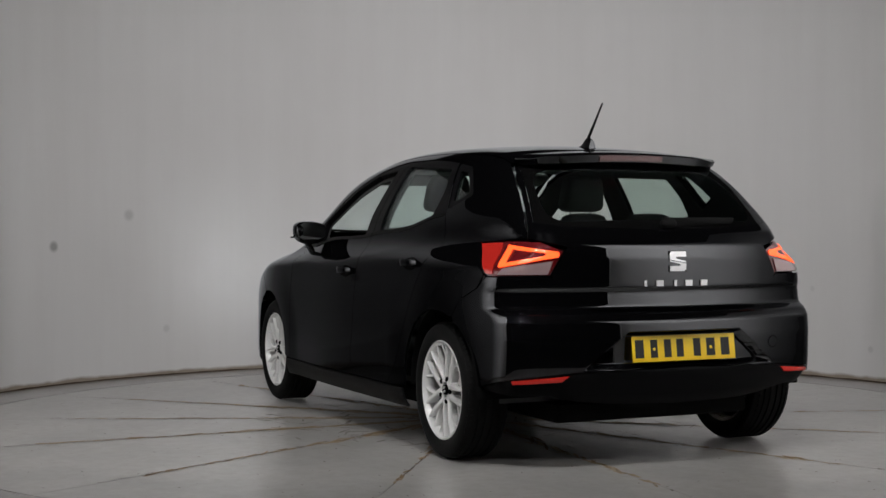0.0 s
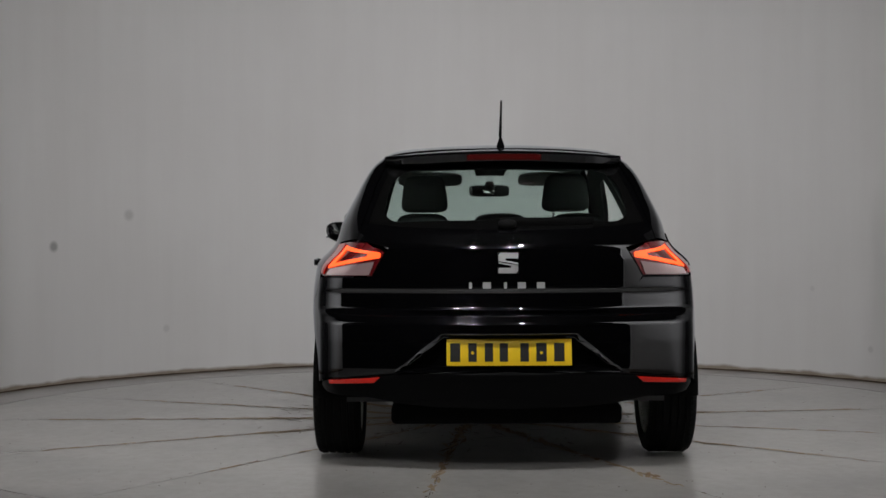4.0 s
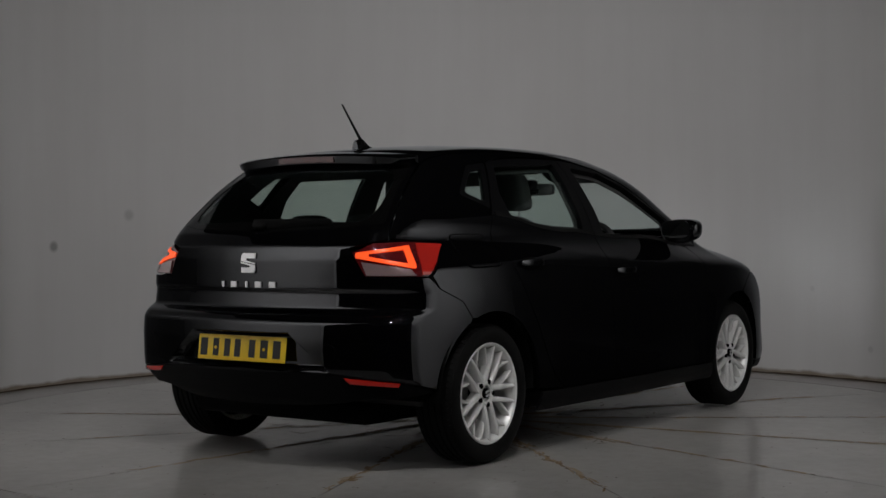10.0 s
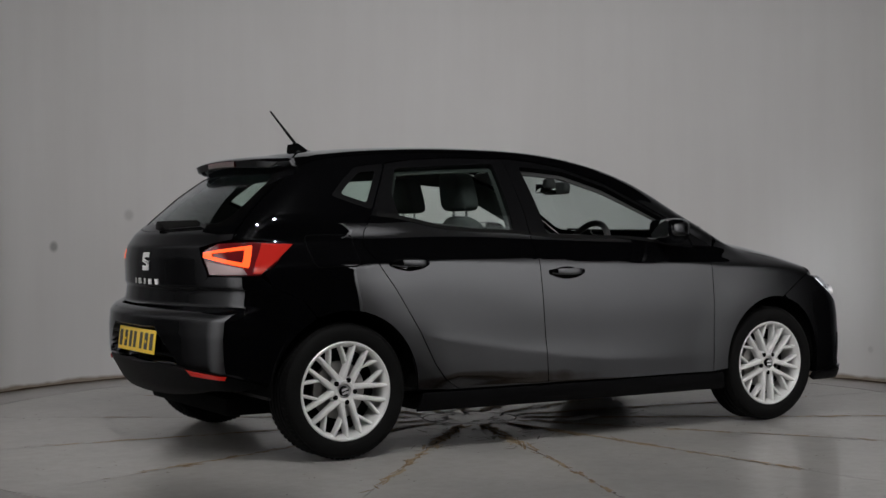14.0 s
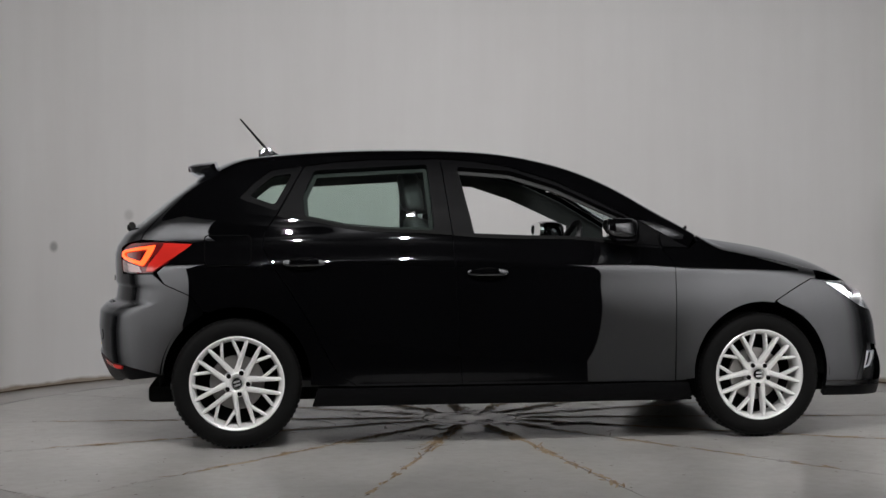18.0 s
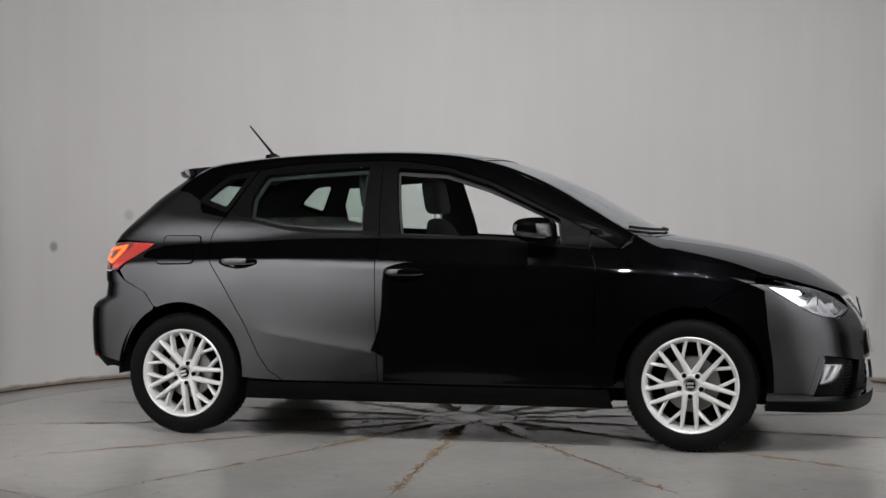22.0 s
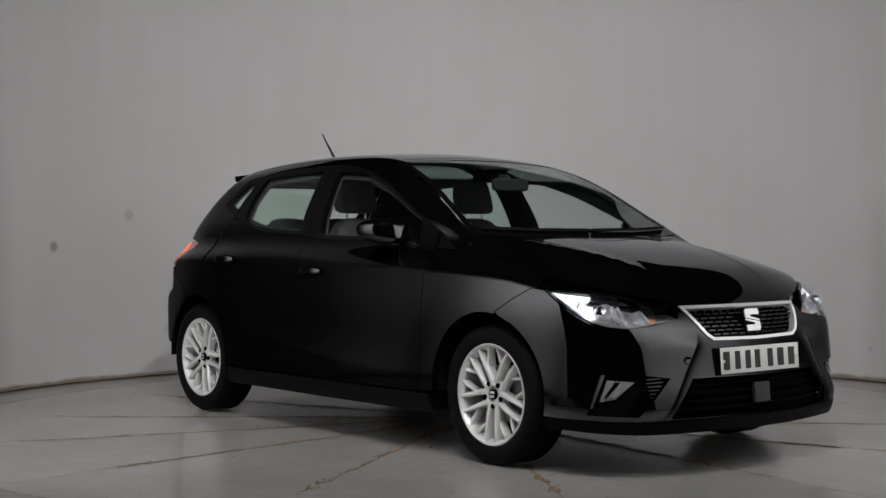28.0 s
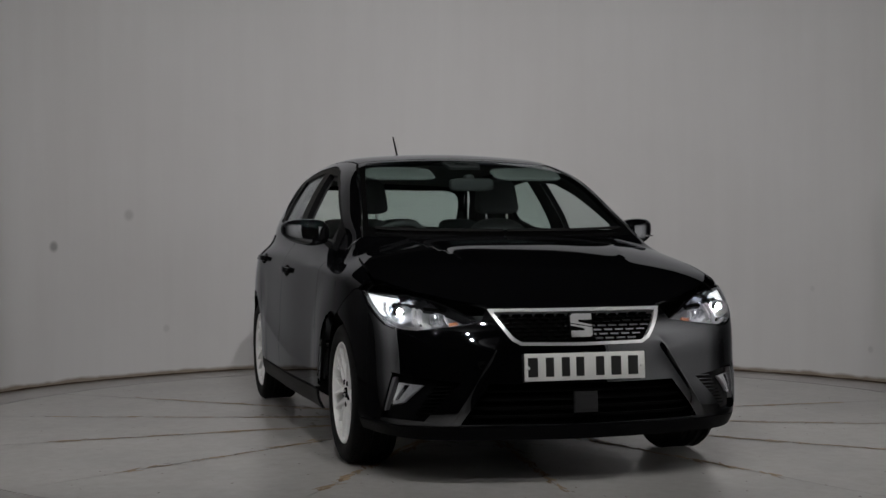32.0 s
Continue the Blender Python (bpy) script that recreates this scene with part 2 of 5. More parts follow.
def soften(poly, r, n=3):
    """Round the corners of an outline by at most r."""
    out = []
    for i, p in enumerate(poly):
        p, a, b = Vector(p), Vector(poly[i - 1]), Vector(poly[(i + 1) % len(poly)])
        da, db = (a - p), (b - p)
        ka, kb = min(r, da.length * 0.45), min(r, db.length * 0.45)
        if ka < 1e-5 or kb < 1e-5 or da.angle(db) > 2.9:
            out.append(tuple(p))
            continue
        pa, pb = p + da.normalized() * ka, p + db.normalized() * kb
        for k in range(n + 1):
            t = k / n
            out.append(tuple(pa * (1 - t) ** 2 + p * 2 * t * (1 - t) + pb * t * t))
    return out


class Loops(list):
    """Several closed outlines: the first with holes in it."""


def ring(outer, inner):
    """An outline with one more hole in it."""
    return Loops([*(outer if isinstance(outer, Loops) else [list(outer)]), list(inner)])


def in_outline(loops, q):
    """Which points lie in an outline with holes (even-odd)."""
    hit = np.zeros(len(q), bool)
    for p in loops:
        p = np.array(p)
        for (x0, y0), (x1, y1) in zip(p, np.roll(p, -1, 0)):
            if y0 != y1:
                cross = ((y0 > q[:, 1]) != (y1 > q[:, 1])) & (q[:, 0] < (x1 - x0) * (q[:, 1] - y0) / (y1 - y0) + x0)
                hit ^= cross
    return hit


def cut_flat(poly, du, dv, extra=()):
    """Corners and faces of an outline, cut into a fine net."""
    loops = poly if isinstance(poly, Loops) else [poly]
    pts, edges, scaled = [], [], []
    for p in loops:
        p = [(a / du, b / dv) for a, b in p]
        run = []
        for (x0, y0), (x1, y1) in zip(p, p[1:] + p[:1]):
            n = max(1, math.ceil(math.hypot(x1 - x0, y1 - y0)))
            run += [(x0 + (x1 - x0) * k / n, y0 + (y1 - y0) * k / n) for k in range(n)]
        edges += [(len(pts) + k, len(pts) + (k + 1) % len(run)) for k in range(len(run))]
        pts += run
        scaled.append(run)
    rim = np.array(pts)
    lo, hi = rim.min(0), rim.max(0)
    gx, gy = np.meshgrid(np.arange(math.floor(lo[0]), hi[0] + 1) + 0.013, np.arange(math.floor(lo[1]), hi[1] + 1) + 0.017)
    grid = np.stack([gx.ravel(), gy.ravel()], 1)
    grid = grid[in_outline(scaled, grid)]
    if len(grid):
        near = np.concatenate([np.sqrt(((c[:, None] - rim[None]) ** 2).sum(2)).min(1) for c in np.array_split(grid, max(1, len(grid) // 500))])
        grid = grid[near > 0.45]
    if len(extra):
        more = np.array(extra) / [du, dv]
        more = more[in_outline(scaled, more)]
        grid = np.concatenate([grid, more]) if len(more) else grid
    every = [Vector(p) for p in pts] + [Vector(p) for p in grid]
    verts, _, tris, *_ = geometry.delaunay_2d_cdt(every, edges, [], 0, 1e-6)
    v = np.array([tuple(p) for p in verts])
    mid = np.array([v[list(t)].mean(0) for t in tris])
    keep = in_outline(scaled, mid)
    faces = [list(t) for t, k in zip(tris, keep) if k]
    used = sorted({i for f in faces for i in f})
    back = {i: k for k, i in enumerate(used)}
    return v[used] * [du, dv], [[back[i] for i in f] for f in faces]


def panel_mesh(name, poly, project, thick=0.012, lift=0.0, du=0.04, dv=0.04, side=1, shape=None, extra=()):
    """A shell cut from the form by an outline; shape(p, n, uv) may move its points."""
    uv, faces = cut_flat(poly, du, dv, extra)
    p = project(uv[:, 0], uv[:, 1])
    n = normals(p)
    if lift:
        p = p + n * (lift if np.isscalar(lift) else 1)
    if shape:
        p, n = shape(p, n, uv)
    if side < 0:
        p, n = p * [1, -1, 1], n * [1, -1, 1]
    # faces look outwards
    vote = 0
    for f in faces[::max(1, len(faces) // 40)]:
        a, b, c = p[f[0]], p[f[1]], p[f[2]]
        vote += np.dot(np.cross(b - a, c - a), n[f[0]])
    if vote < 0:
        faces = [f[::-1] for f in faces]
    count = len(p)
    inner = p - n * thick
    used = {}
    for f in faces:
        for a, b in zip(f, f[1:] + f[:1]):
            used[(a, b)] = 1
    rims = [(a, b) for a, b in used if (b, a) not in used]
    verts = np.concatenate([p, inner])
    all_faces = [list(f) for f in faces] + [[i + count for i in f[::-1]] for f in faces] + [[b, a, a + count, b + count] for a, b in rims]
    me = bpy.data.meshes.new(name)
    me.from_pydata(verts.tolist(), [], all_faces)
    me.polygons.foreach_set("use_smooth", [True] * len(all_faces))
    custom = []
    for k, f in enumerate(all_faces):
        if k < len(faces):
            custom += [tuple(n[i]) for i in f]
        elif k < 2 * len(faces):
            custom += [tuple(-n[i - count]) for i in f]
        else:
            v = [Vector(verts[i]) for i in f]
            q = (v[1] - v[0]).cross(v[3] - v[0])
            q = q.normalized() if q.length > 1e-12 else Vector((0, 0, 1))
            custom += [tuple(q)] * 4
    me.normals_split_custom_set(custom)
    return me


def link(name, me, mat, parent, label=""):
    ob = new(name, me)
    if mat is not None:
        me.materials.clear()
        me.materials.append(mat)
    if parent is not None:
        ob.parent = parent
    if label:
        tagged(ob, label)
    return ob


def panel(name, poly, project, mat, parent, label="", both=False, **how):
    ob = link(name, panel_mesh(name, poly, project, **how), mat, parent, label)
    if both:
        link(name, panel_mesh(name, poly, project, side=-1, **how), mat, parent, label)
    return ob


def part(name, bm, mat, parent=None, label="", smooth=40):
    """Links a bmesh as one mesh object."""
    me = bpy.data.meshes.new(name)
    bmesh.ops.recalc_face_normals(bm, faces=bm.faces[:])
    for e in bm.edges:
        e.smooth = len(e.link_faces) == 2 and e.calc_face_angle(0) < radians(smooth)
    for f in bm.faces:
        f.smooth = True
    bm.to_mesh(me)
    bm.free()
    return link(name, me, mat, parent, label)


def arc(cx, cz, r, a0, a1, n=14):
    return [(cx + r * math.cos(radians(a0 + (a1 - a0) * k / n)), cz + r * math.sin(radians(a0 + (a1 - a0) * k / n))) for k in range(n + 1)]
# ---- the car ----
car = tagged(new("hatchback_car"), "glossy black five-door hatchback with silver alloy wheels, front windows down", "car")
R_ARCH, AXLE, HUB_Z = 0.346, 1.282, 0.322


def inset(poly, d, ku=1.0):
    """Draw an outline in by d, for the gaps between panels; ku: metres for one unit across."""
    pts = [Vector((a * ku, b)) for a, b in poly]
    if outline_area([tuple(p) for p in pts]) < 0:
        d = -d
    out = []
    for i, p in enumerate(pts):
        e, f = p - pts[i - 1], pts[(i + 1) % len(pts)] - p
        if e.length < 1e-7 or f.length < 1e-7:
            out.append((p.x / ku, p.y))
            continue
        e, f = e.normalized(), f.normalized()
        n = Vector((-e.y, e.x)) + Vector((-f.y, f.x))
        n = n / max(n.length_squared / 2, 0.35)
        q = p + n * d
        out.append((q.x / ku, q.y))
    return out


def mirror_outline(half):
    """A whole outline from its half on one side, listed from the middle line to the middle line."""
    return list(half) + [(-a, b) for a, b in reversed(half) if abs(a) > 1e-6]


def side_of(points):
    """(x, z) outline points from points on top (x, y)."""
    q = on_top(np.array([p[0] for p in points]), np.array([p[1] for p in points]))
    return [(float(a[0]), float(a[2])) for a in q]


def side_of_rear(points):
    q = on_rear(np.array([p[0] for p in points]), np.array([p[1] for p in points]))
    return [(float(a[0]), float(a[2])) for a in q]


GAP = 0.0022


def seam(end, pivot, points):
    """Side-view points (x, z) as degrees round a bumper's pivot; end is 1 in front, -1 behind."""
    p = on_side(np.array([a for a, _ in points]), np.array([b for _, b in points]))
    return [(-math.degrees(math.atan2(-a[1], end * (a[0] - pivot))), float(a[2])) for a in p]


def arch_run(end, pivot, zs):
    """The arch's edge on a bumper, for each height."""
    return seam(end, pivot, [(end * (AXLE + math.sqrt(max(R_ARCH ** 2 - (z - HUB_Z) ** 2, 0))), z) for z in zs])


# points that follow the arches' lips and the flank's two creases
LIPS = [p for r in (0.360, 0.380, 0.400, 0.425, 0.450, 0.480, 0.520, 0.560) for c in (AXLE, -AXLE) for p in arc(c, HUB_Z, r, 200, -20, 60)]
LIPS += [(x, float(CREASE(x)) + d) for x in np.linspace(-0.95, 0.80, 70) for d in (-0.012, 0.0, 0.012)]
LIPS += [(x, float(SHOULDER(x)) + d) for x in np.linspace(-1.6, 1.6, 110) for d in (-0.012, 0.0, 0.012)]
ROOF_EDGE = [(x, -0.533) for x in np.linspace(0.17, -1.2, 12)] + [(-1.3, -0.530), (-1.37, -0.525)]
SCREEN_EDGE = [(0.17, -0.533), (0.38, -0.572), (0.60, -0.612), (0.80, -0.648), (1.00, -0.688)]
BONNET_EDGE = [(1.00, -0.722), (1.10, -0.738), (1.25, -0.752), (1.40, -0.762), (1.50, -0.768), (1.585, -0.772)]
TAIL_EDGE = [(0.520, 1.335), (0.545, 1.28), (0.578, 1.19), (0.606, 1.10), (0.632, 1.02), (0.642, 0.986)]
rail = side_of([(x, y) for x, y in reversed(SCREEN_EDGE)][:-1]) + side_of(ROOF_EDGE)
tail_side = side_of_rear(TAIL_EDGE)
bonnet_side = side_of(BONNET_EDGE)
DOOR_TOP = [(0.500, 1.172), (0.290, 1.272), (0.062, 1.346), (-0.100, 1.372), (-0.213, 1.382)]
REAR_TOP = [(-0.279, 1.386), (-0.626, 1.380), (-0.800, 1.368), (-0.945, 1.348)]
REAR_EDGE = [(-1.077, 1.124), (-1.147, 1.021), (-1.160, 0.955), (-1.112, 0.859), (-1.040, 0.755), (-0.920, 0.560), (-0.845, 0.410), (-0.790, 0.335), (-0.715, 0.287)]
QUARTER = [(-1.272, 1.186), (-1.195, 1.262), (-1.115, 1.326), (-0.958, 1.346), (-1.086, 1.122)]

# side of the body: pillars, roof rail and rear wing in one pressing
side_body = ([(0.945, 0.936)] + rail + tail_side + [(-1.70, 0.985), (-1.50, 0.972), (-1.655, 0.832), (-1.618, 0.776), (-1.492, 0.719), (-1.435, 0.645)]
             + arc(-AXLE, HUB_Z, R_ARCH, 112, -4, 16) + REAR_EDGE[::-1] + REAR_TOP[::-1] + DOOR_TOP[::-1] + [(0.794, 1.022)])
panel("side_panel", ring(inset(side_body, GAP), soften(QUARTER, 0.02)), on_side, PAINT, car, both=True, du=0.03, dv=0.025, extra=LIPS)
sill = [(-0.905, 0.282), (-0.93, 0.19), (0.93, 0.19), (0.905, 0.282)]
panel("sill", inset(sill, GAP), on_side, TRIM, car, both=True, du=0.06, dv=0.02)

# front wing
wing = ([(0.806, 0.938), (0.945, 0.934)] + bonnet_side + [(1.575, 0.776), (1.547, 0.779), (1.450, 0.730), (1.353, 0.672)]
        + arc(AXLE, HUB_Z, R_ARCH, 79, 184, 16) + [(0.838, 0.287), (0.842, 0.48), (0.846, 0.672), (0.846, 0.854), (0.826, 0.90)])
panel("front_wing", inset(wing, GAP), on_side, PAINT, car, both=True, du=0.025, dv=0.02, extra=LIPS)

# doors: skin below the waist, frame round the window
FRONT_WIN = [(-0.200, 1.345), (0.062, 1.325), (0.292, 1.250), (0.503, 1.150), (0.655, 1.080), (0.672, 0.956), (0.493, 0.985), (-0.140, 1.010)]
REAR_WIN = [(-0.955, 1.098), (-0.962, 1.205), (-0.905, 1.325), (-0.347, 1.358), (-0.331, 1.028), (-0.560, 1.036), (-0.767, 1.055)]

WAIST = Curve(-1.10, 1.098, -0.955, 1.082, -0.767, 1.042, -0.56, 1.022, -0.331, 1.014, -0.14, 0.996, 0.493, 0.970, 0.672, 0.942, 0.85, 0.93)


def waist_run(a, b, n=8):
    return [(float(x), float(WAIST(x))) for x in np.linspace(a, b, n)]


front_skin = waist_run(0.803, -0.241) + [(-0.240, 0.85), (-0.232, 0.60), (-0.215, 0.287), (0.838, 0.287), (0.842, 0.48), (0.846, 0.672), (0.846, 0.854), (0.826, 0.90)]
rear_skin = waist_run(-0.241, -1.095, 10) + REAR_EDGE[1:] + [(-0.215, 0.287), (-0.232, 0.60), (-0.240, 0.85)]
front_frame = [(0.800, 1.020)] + DOOR_TOP + [(-0.279, 1.386), (-0.262, 1.195)] + waist_run(-0.241, 0.803)
rear_frame = REAR_TOP + [(-1.077, 1.124)] + waist_run(-1.095, -0.241, 10) + [(-0.262, 1.195)]


def door(name, skin, frame, hole, handle_x, handle_z, s):
    ob = link(name, panel_mesh(name, inset(skin, GAP), on_side, side=s, du=0.03, dv=0.02, thick=0.03, extra=LIPS), PAINT, car)
    link("window_frame", panel_mesh("window_frame", ring(inset(frame, GAP), soften(hole, 0.02)), on_side, side=s, lift=-0.002, thick=0.03), TRIM, ob, "black window frame")
    # handle: a bar over a shallow cup
    cup = [(handle_x + 0.10 * math.cos(a) * (1 - 0.25 * math.sin(a) ** 2), handle_z + 0.030 * math.sin(a)) for a in np.linspace(0, 2 * math.pi, 25)[:-1]]
    link("handle_cup", panel_mesh("handle_cup", cup, on_side, side=s, lift=0.0015, thick=0.004, du=0.05), GAP_BLACK, ob)
    bm = bmesh.new()
    rows = []
    for k, q in enumerate(np.linspace(-0.098, 0.098, 13)):
        e = 1 - abs(q / 0.1) ** 4
        base = on_side(np.array([handle_x + q]), np.array([handle_z + 0.006]))[0]
        out = 0.004 + 0.022 * e
        h = 0.009 + 0.008 * e
        c = Vector((base[0], base[1] - out, base[2]))
        rows.append([bm.verts.new((c.x, (c.y + a * 0.009) * (1 if s > 0 else -1), c.z + b * h))
                     for a, b in ((-1, 0.5), (-0.7, 0.95), (0.6, 1), (1, 0.6), (1, -0.6), (0.6, -1), (-0.7, -0.95), (-1, -0.5))])
    for a, b in zip(rows, rows[1:]):
        for i in range(8):
            bm.faces.new((a[i], a[(i + 1) % 8], b[(i + 1) % 8], b[i]))
    bm.faces.new(rows[0])
    bm.faces.new(rows[-1])
    part("door_handle", bm, PAINT, ob)
    return ob


for s in (1, -1):
    f = door("front_door", front_skin, front_frame, FRONT_WIN, -0.085, 0.818, s)
    r = door("rear_door", rear_skin, rear_frame, REAR_WIN, -0.965, 0.870, s)
    link("window_glass", panel_mesh("window_glass", soften(REAR_WIN, 0.02), on_side, side=s, lift=-0.010, thick=0.004), GLASS, r, "slightly tinted glass")
    # fixed black post in the rear door's window and rubber at the waist
    link("window_post", panel_mesh("window_post", [(-0.955, 1.10), (-0.963, 1.205), (-0.925, 1.29), (-0.905, 1.325), (-0.955, 1.340), (-1.070, 1.128), (-1.0, 1.106)], on_side, side=s, lift=-0.001, thick=0.01), TRIM, r)
    for ob, run in ((f, waist_run(-0.236, 0.668, 14)), (r, waist_run(-1.07, -0.246, 12))):
        strip = [(x, z + 0.012) for x, z in run] + [(x, z - 0.004) for x, z in reversed(run)]
        link("waist_strip", panel_mesh("waist_strip", strip, on_side, side=s, lift=0.003, thick=0.010), RUBBER, ob)
    # black filler, added to hide the bright lamp housing behind the wing's gap
    link("gap_filler", panel_mesh("gap_filler", [(1.36, 0.70), (1.36, 0.87), (1.585, 0.87), (1.585, 0.72)], on_side, side=s, lift=-0.030, thick=0.006, du=0.06, dv=0.06), GAP_BLACK, car)
    tri = [(0.668, 1.078), (0.794, 1.018), (0.798, 0.942), (0.682, 0.952)]
    link("mirror_mount", panel_mesh("mirror_mount", inset(tri, 0.003), on_side, side=s, lift=0.003, thick=0.012), TRIM, f)
    link("corner_trim", panel_mesh("corner_trim", inset([(0.803, 1.014), (0.948, 0.937), (0.806, 0.941)], 0.003), on_side, side=s, thick=0.012), TRIM, car)
    link("quarter_frame", panel_mesh("quarter_frame", ring(soften(QUARTER, 0.02), soften(inset(QUARTER, 0.028), 0.02)), on_side, side=s, lift=-0.004, thick=0.014), TRIM, car)
    link("quarter_glass", panel_mesh("quarter_glass", soften(inset(QUARTER, 0.026), 0.02), on_side, side=s, lift=-0.009, thick=0.004), GLASS, car)
    flap = [(-1.432, 1.004), (-1.213, 1.004), (-1.216, 0.868), (-1.428, 0.864)]
    if s > 0:
        link("fuel_flap", panel_mesh("fuel_flap", soften(flap, 0.025), on_side, side=s, lift=0.0050, thick=0.003, du=0.02, dv=0.02), PAINT, car)
        link("flap_gap", panel_mesh("flap_gap", soften(inset(flap, -0.004), 0.025), on_side, side=s, lift=0.0035, thick=0.003, du=0.02, dv=0.02), GAP_BLACK, car)

# roof, windscreen, bonnet
roof = [(x, y) for x, y in ROOF_EDGE] + [(-1.39, -0.35), (-1.395, 0.0)]
roof = [(0.205, 0.0), (0.198, -0.30)] + roof
whole_roof = roof + [(x, -y) for x, y in reversed(roof) if abs(y) > 1e-6]
panel("roof", inset(whole_roof, GAP), on_top, PAINT, car, du=0.05, dv=0.05, thick=0.02)
screen = [(0.205, 0.0), (0.198, -0.30)] + SCREEN_EDGE + [(1.075, -0.45), (1.105, -0.25), (1.118, 0.0)]
whole_screen = screen + [(x, -y) for x, y in reversed(screen) if abs(y) > 1e-6]
clear = [(0.245, 0.0), (0.240, -0.28), (0.225, -0.50), (0.40, -0.545), (0.62, -0.585), (0.82, -0.622), (0.94, -0.645), (0.985, -0.55), (1.02, -0.35), (1.035, 0.0)]
whole_clear = clear + [(x, -y) for x, y in reversed(clear) if abs(y) > 1e-6]
panel("windscreen", soften(inset(whole_clear, -0.004), 0.03), on_top, SCREEN, car, "clear laminated windscreen", lift=-0.004, thick=0.004)
panel("screen_border", ring(inset(whole_screen, GAP), soften(whole_clear, 0.03)), on_top, GAP_GLOSS, car, lift=-0.001, thick=0.006)
bonnet = [(1.128, 0.0), (1.115, -0.25), (1.085, -0.45), (1.00, -0.70)] + BONNET_EDGE + [(1.70, -0.715), (1.79, -0.640), (1.88, -0.510), (1.955, -0.345), (1.972, -0.2), (1.978, 0.0)]
whole_bonnet = bonnet + [(x, -y) for x, y in reversed(bonnet) if abs(y) > 1e-6]
panel("bonnet", inset(whole_bonnet, GAP), on_top, PAINT, car, du=0.025, dv=0.02, thick=0.015)

# tail: tailgate, rear window, lamps, bumper
gate = [(0.0, 1.352), (0.42, 1.352), (0.516, 1.340)] + TAIL_EDGE[1:] + [(0.504, 0.949), (0.575, 0.827), (0.503, 0.723), (0.462, 0.682), (0.0, 0.682)]
pane = [(0.0, 1.338), (0.42, 1.336), (0.500, 1.325), (0.520, 1.285), (0.555, 1.19), (0.585, 1.10), (0.598, 1.055), (0.45, 1.036), (0.2, 1.026), (0.0, 1.024)]
see = [(0.0, 1.302), (0.40, 1.298), (0.465, 1.282), (0.505, 1.225), (0.522, 1.150), (0.526, 1.090), (0.480, 1.060), (0.25, 1.066), (0.0, 1.068)]
tailgate = panel("tailgate", ring(inset(mirror_outline(gate), GAP), mirror_outline(pane)), on_rear, PAINT, car, du=0.03, dv=0.008, thick=0.03)
panel("rear_window", soften(inset(mirror_outline(see), -0.004), 0.03), on_rear, GLASS, tailgate, "slightly tinted rear window", lift=-0.004, thick=0.004)
panel("window_border", ring(inset(mirror_outline(pane), 0.002), soften(mirror_outline(see), 0.03)), on_rear, GAP_GLOSS, tailgate, lift=-0.001, thick=0.006)
DEG = 0.0145
rear_bumper = [(0.0, 0.676), (-27.5, 0.678), (-31.5, 0.716), (-38.2, 0.824), (-54.5, 0.826)] + seam(-1, -1.1, [(-1.618, 0.776), (-1.492, 0.719), (-1.435, 0.645)]) + arch_run(-1, -1.1, np.linspace(0.630, 0.350, 12)) + [ (-46.4, 0.398), (-30.9, 0.424), (0.0, 0.442)]
RECESS = []
for s in (1, -1):
    for d in (-0.003, 0.0, 0.004, 0.008, 0.012, 0.016, 0.020):
        for z in np.linspace(0.428, 0.590, 44):
            y = 0.452 - (z - 0.456) * 1.27 - d / 0.62
            RECESS.append((s * math.degrees(math.atan2(y, -float(TAIL(z)) - 1.1 - 0.25 * y * y)), float(z)))
for z in (0.596, 0.592, 0.588, 0.584, 0.580, 0.576, 0.570):
    RECESS += [(float(u), z) for u in np.arange(-17.5, 17.6, 0.7)]
panel("rear_bumper", inset(mirror_outline(rear_bumper), GAP, DEG), round_rear, PAINT, car, du=1.0, dv=0.009, thick=0.02, extra=RECESS)
valance = [(0.0, 0.440), (-30.9, 0.422), (-46.4, 0.396), (-57.4, 0.348), (-56.6, 0.340), (-51.0, 0.326), (-43.0, 0.298), (-32.0, 0.272), (0.0, 0.260)]


def tuck(p, n, uv):
    """Draws the lower edge in under the car."""
    k = np.clip((0.40 - uv[:, 1]) / 0.14, 0, 1) * (0.35 + 0.65 * step(18, 48, np.abs(uv[:, 0])))
    return p - n * (0.004 + 0.075 * k ** 1.4)[:, None], n


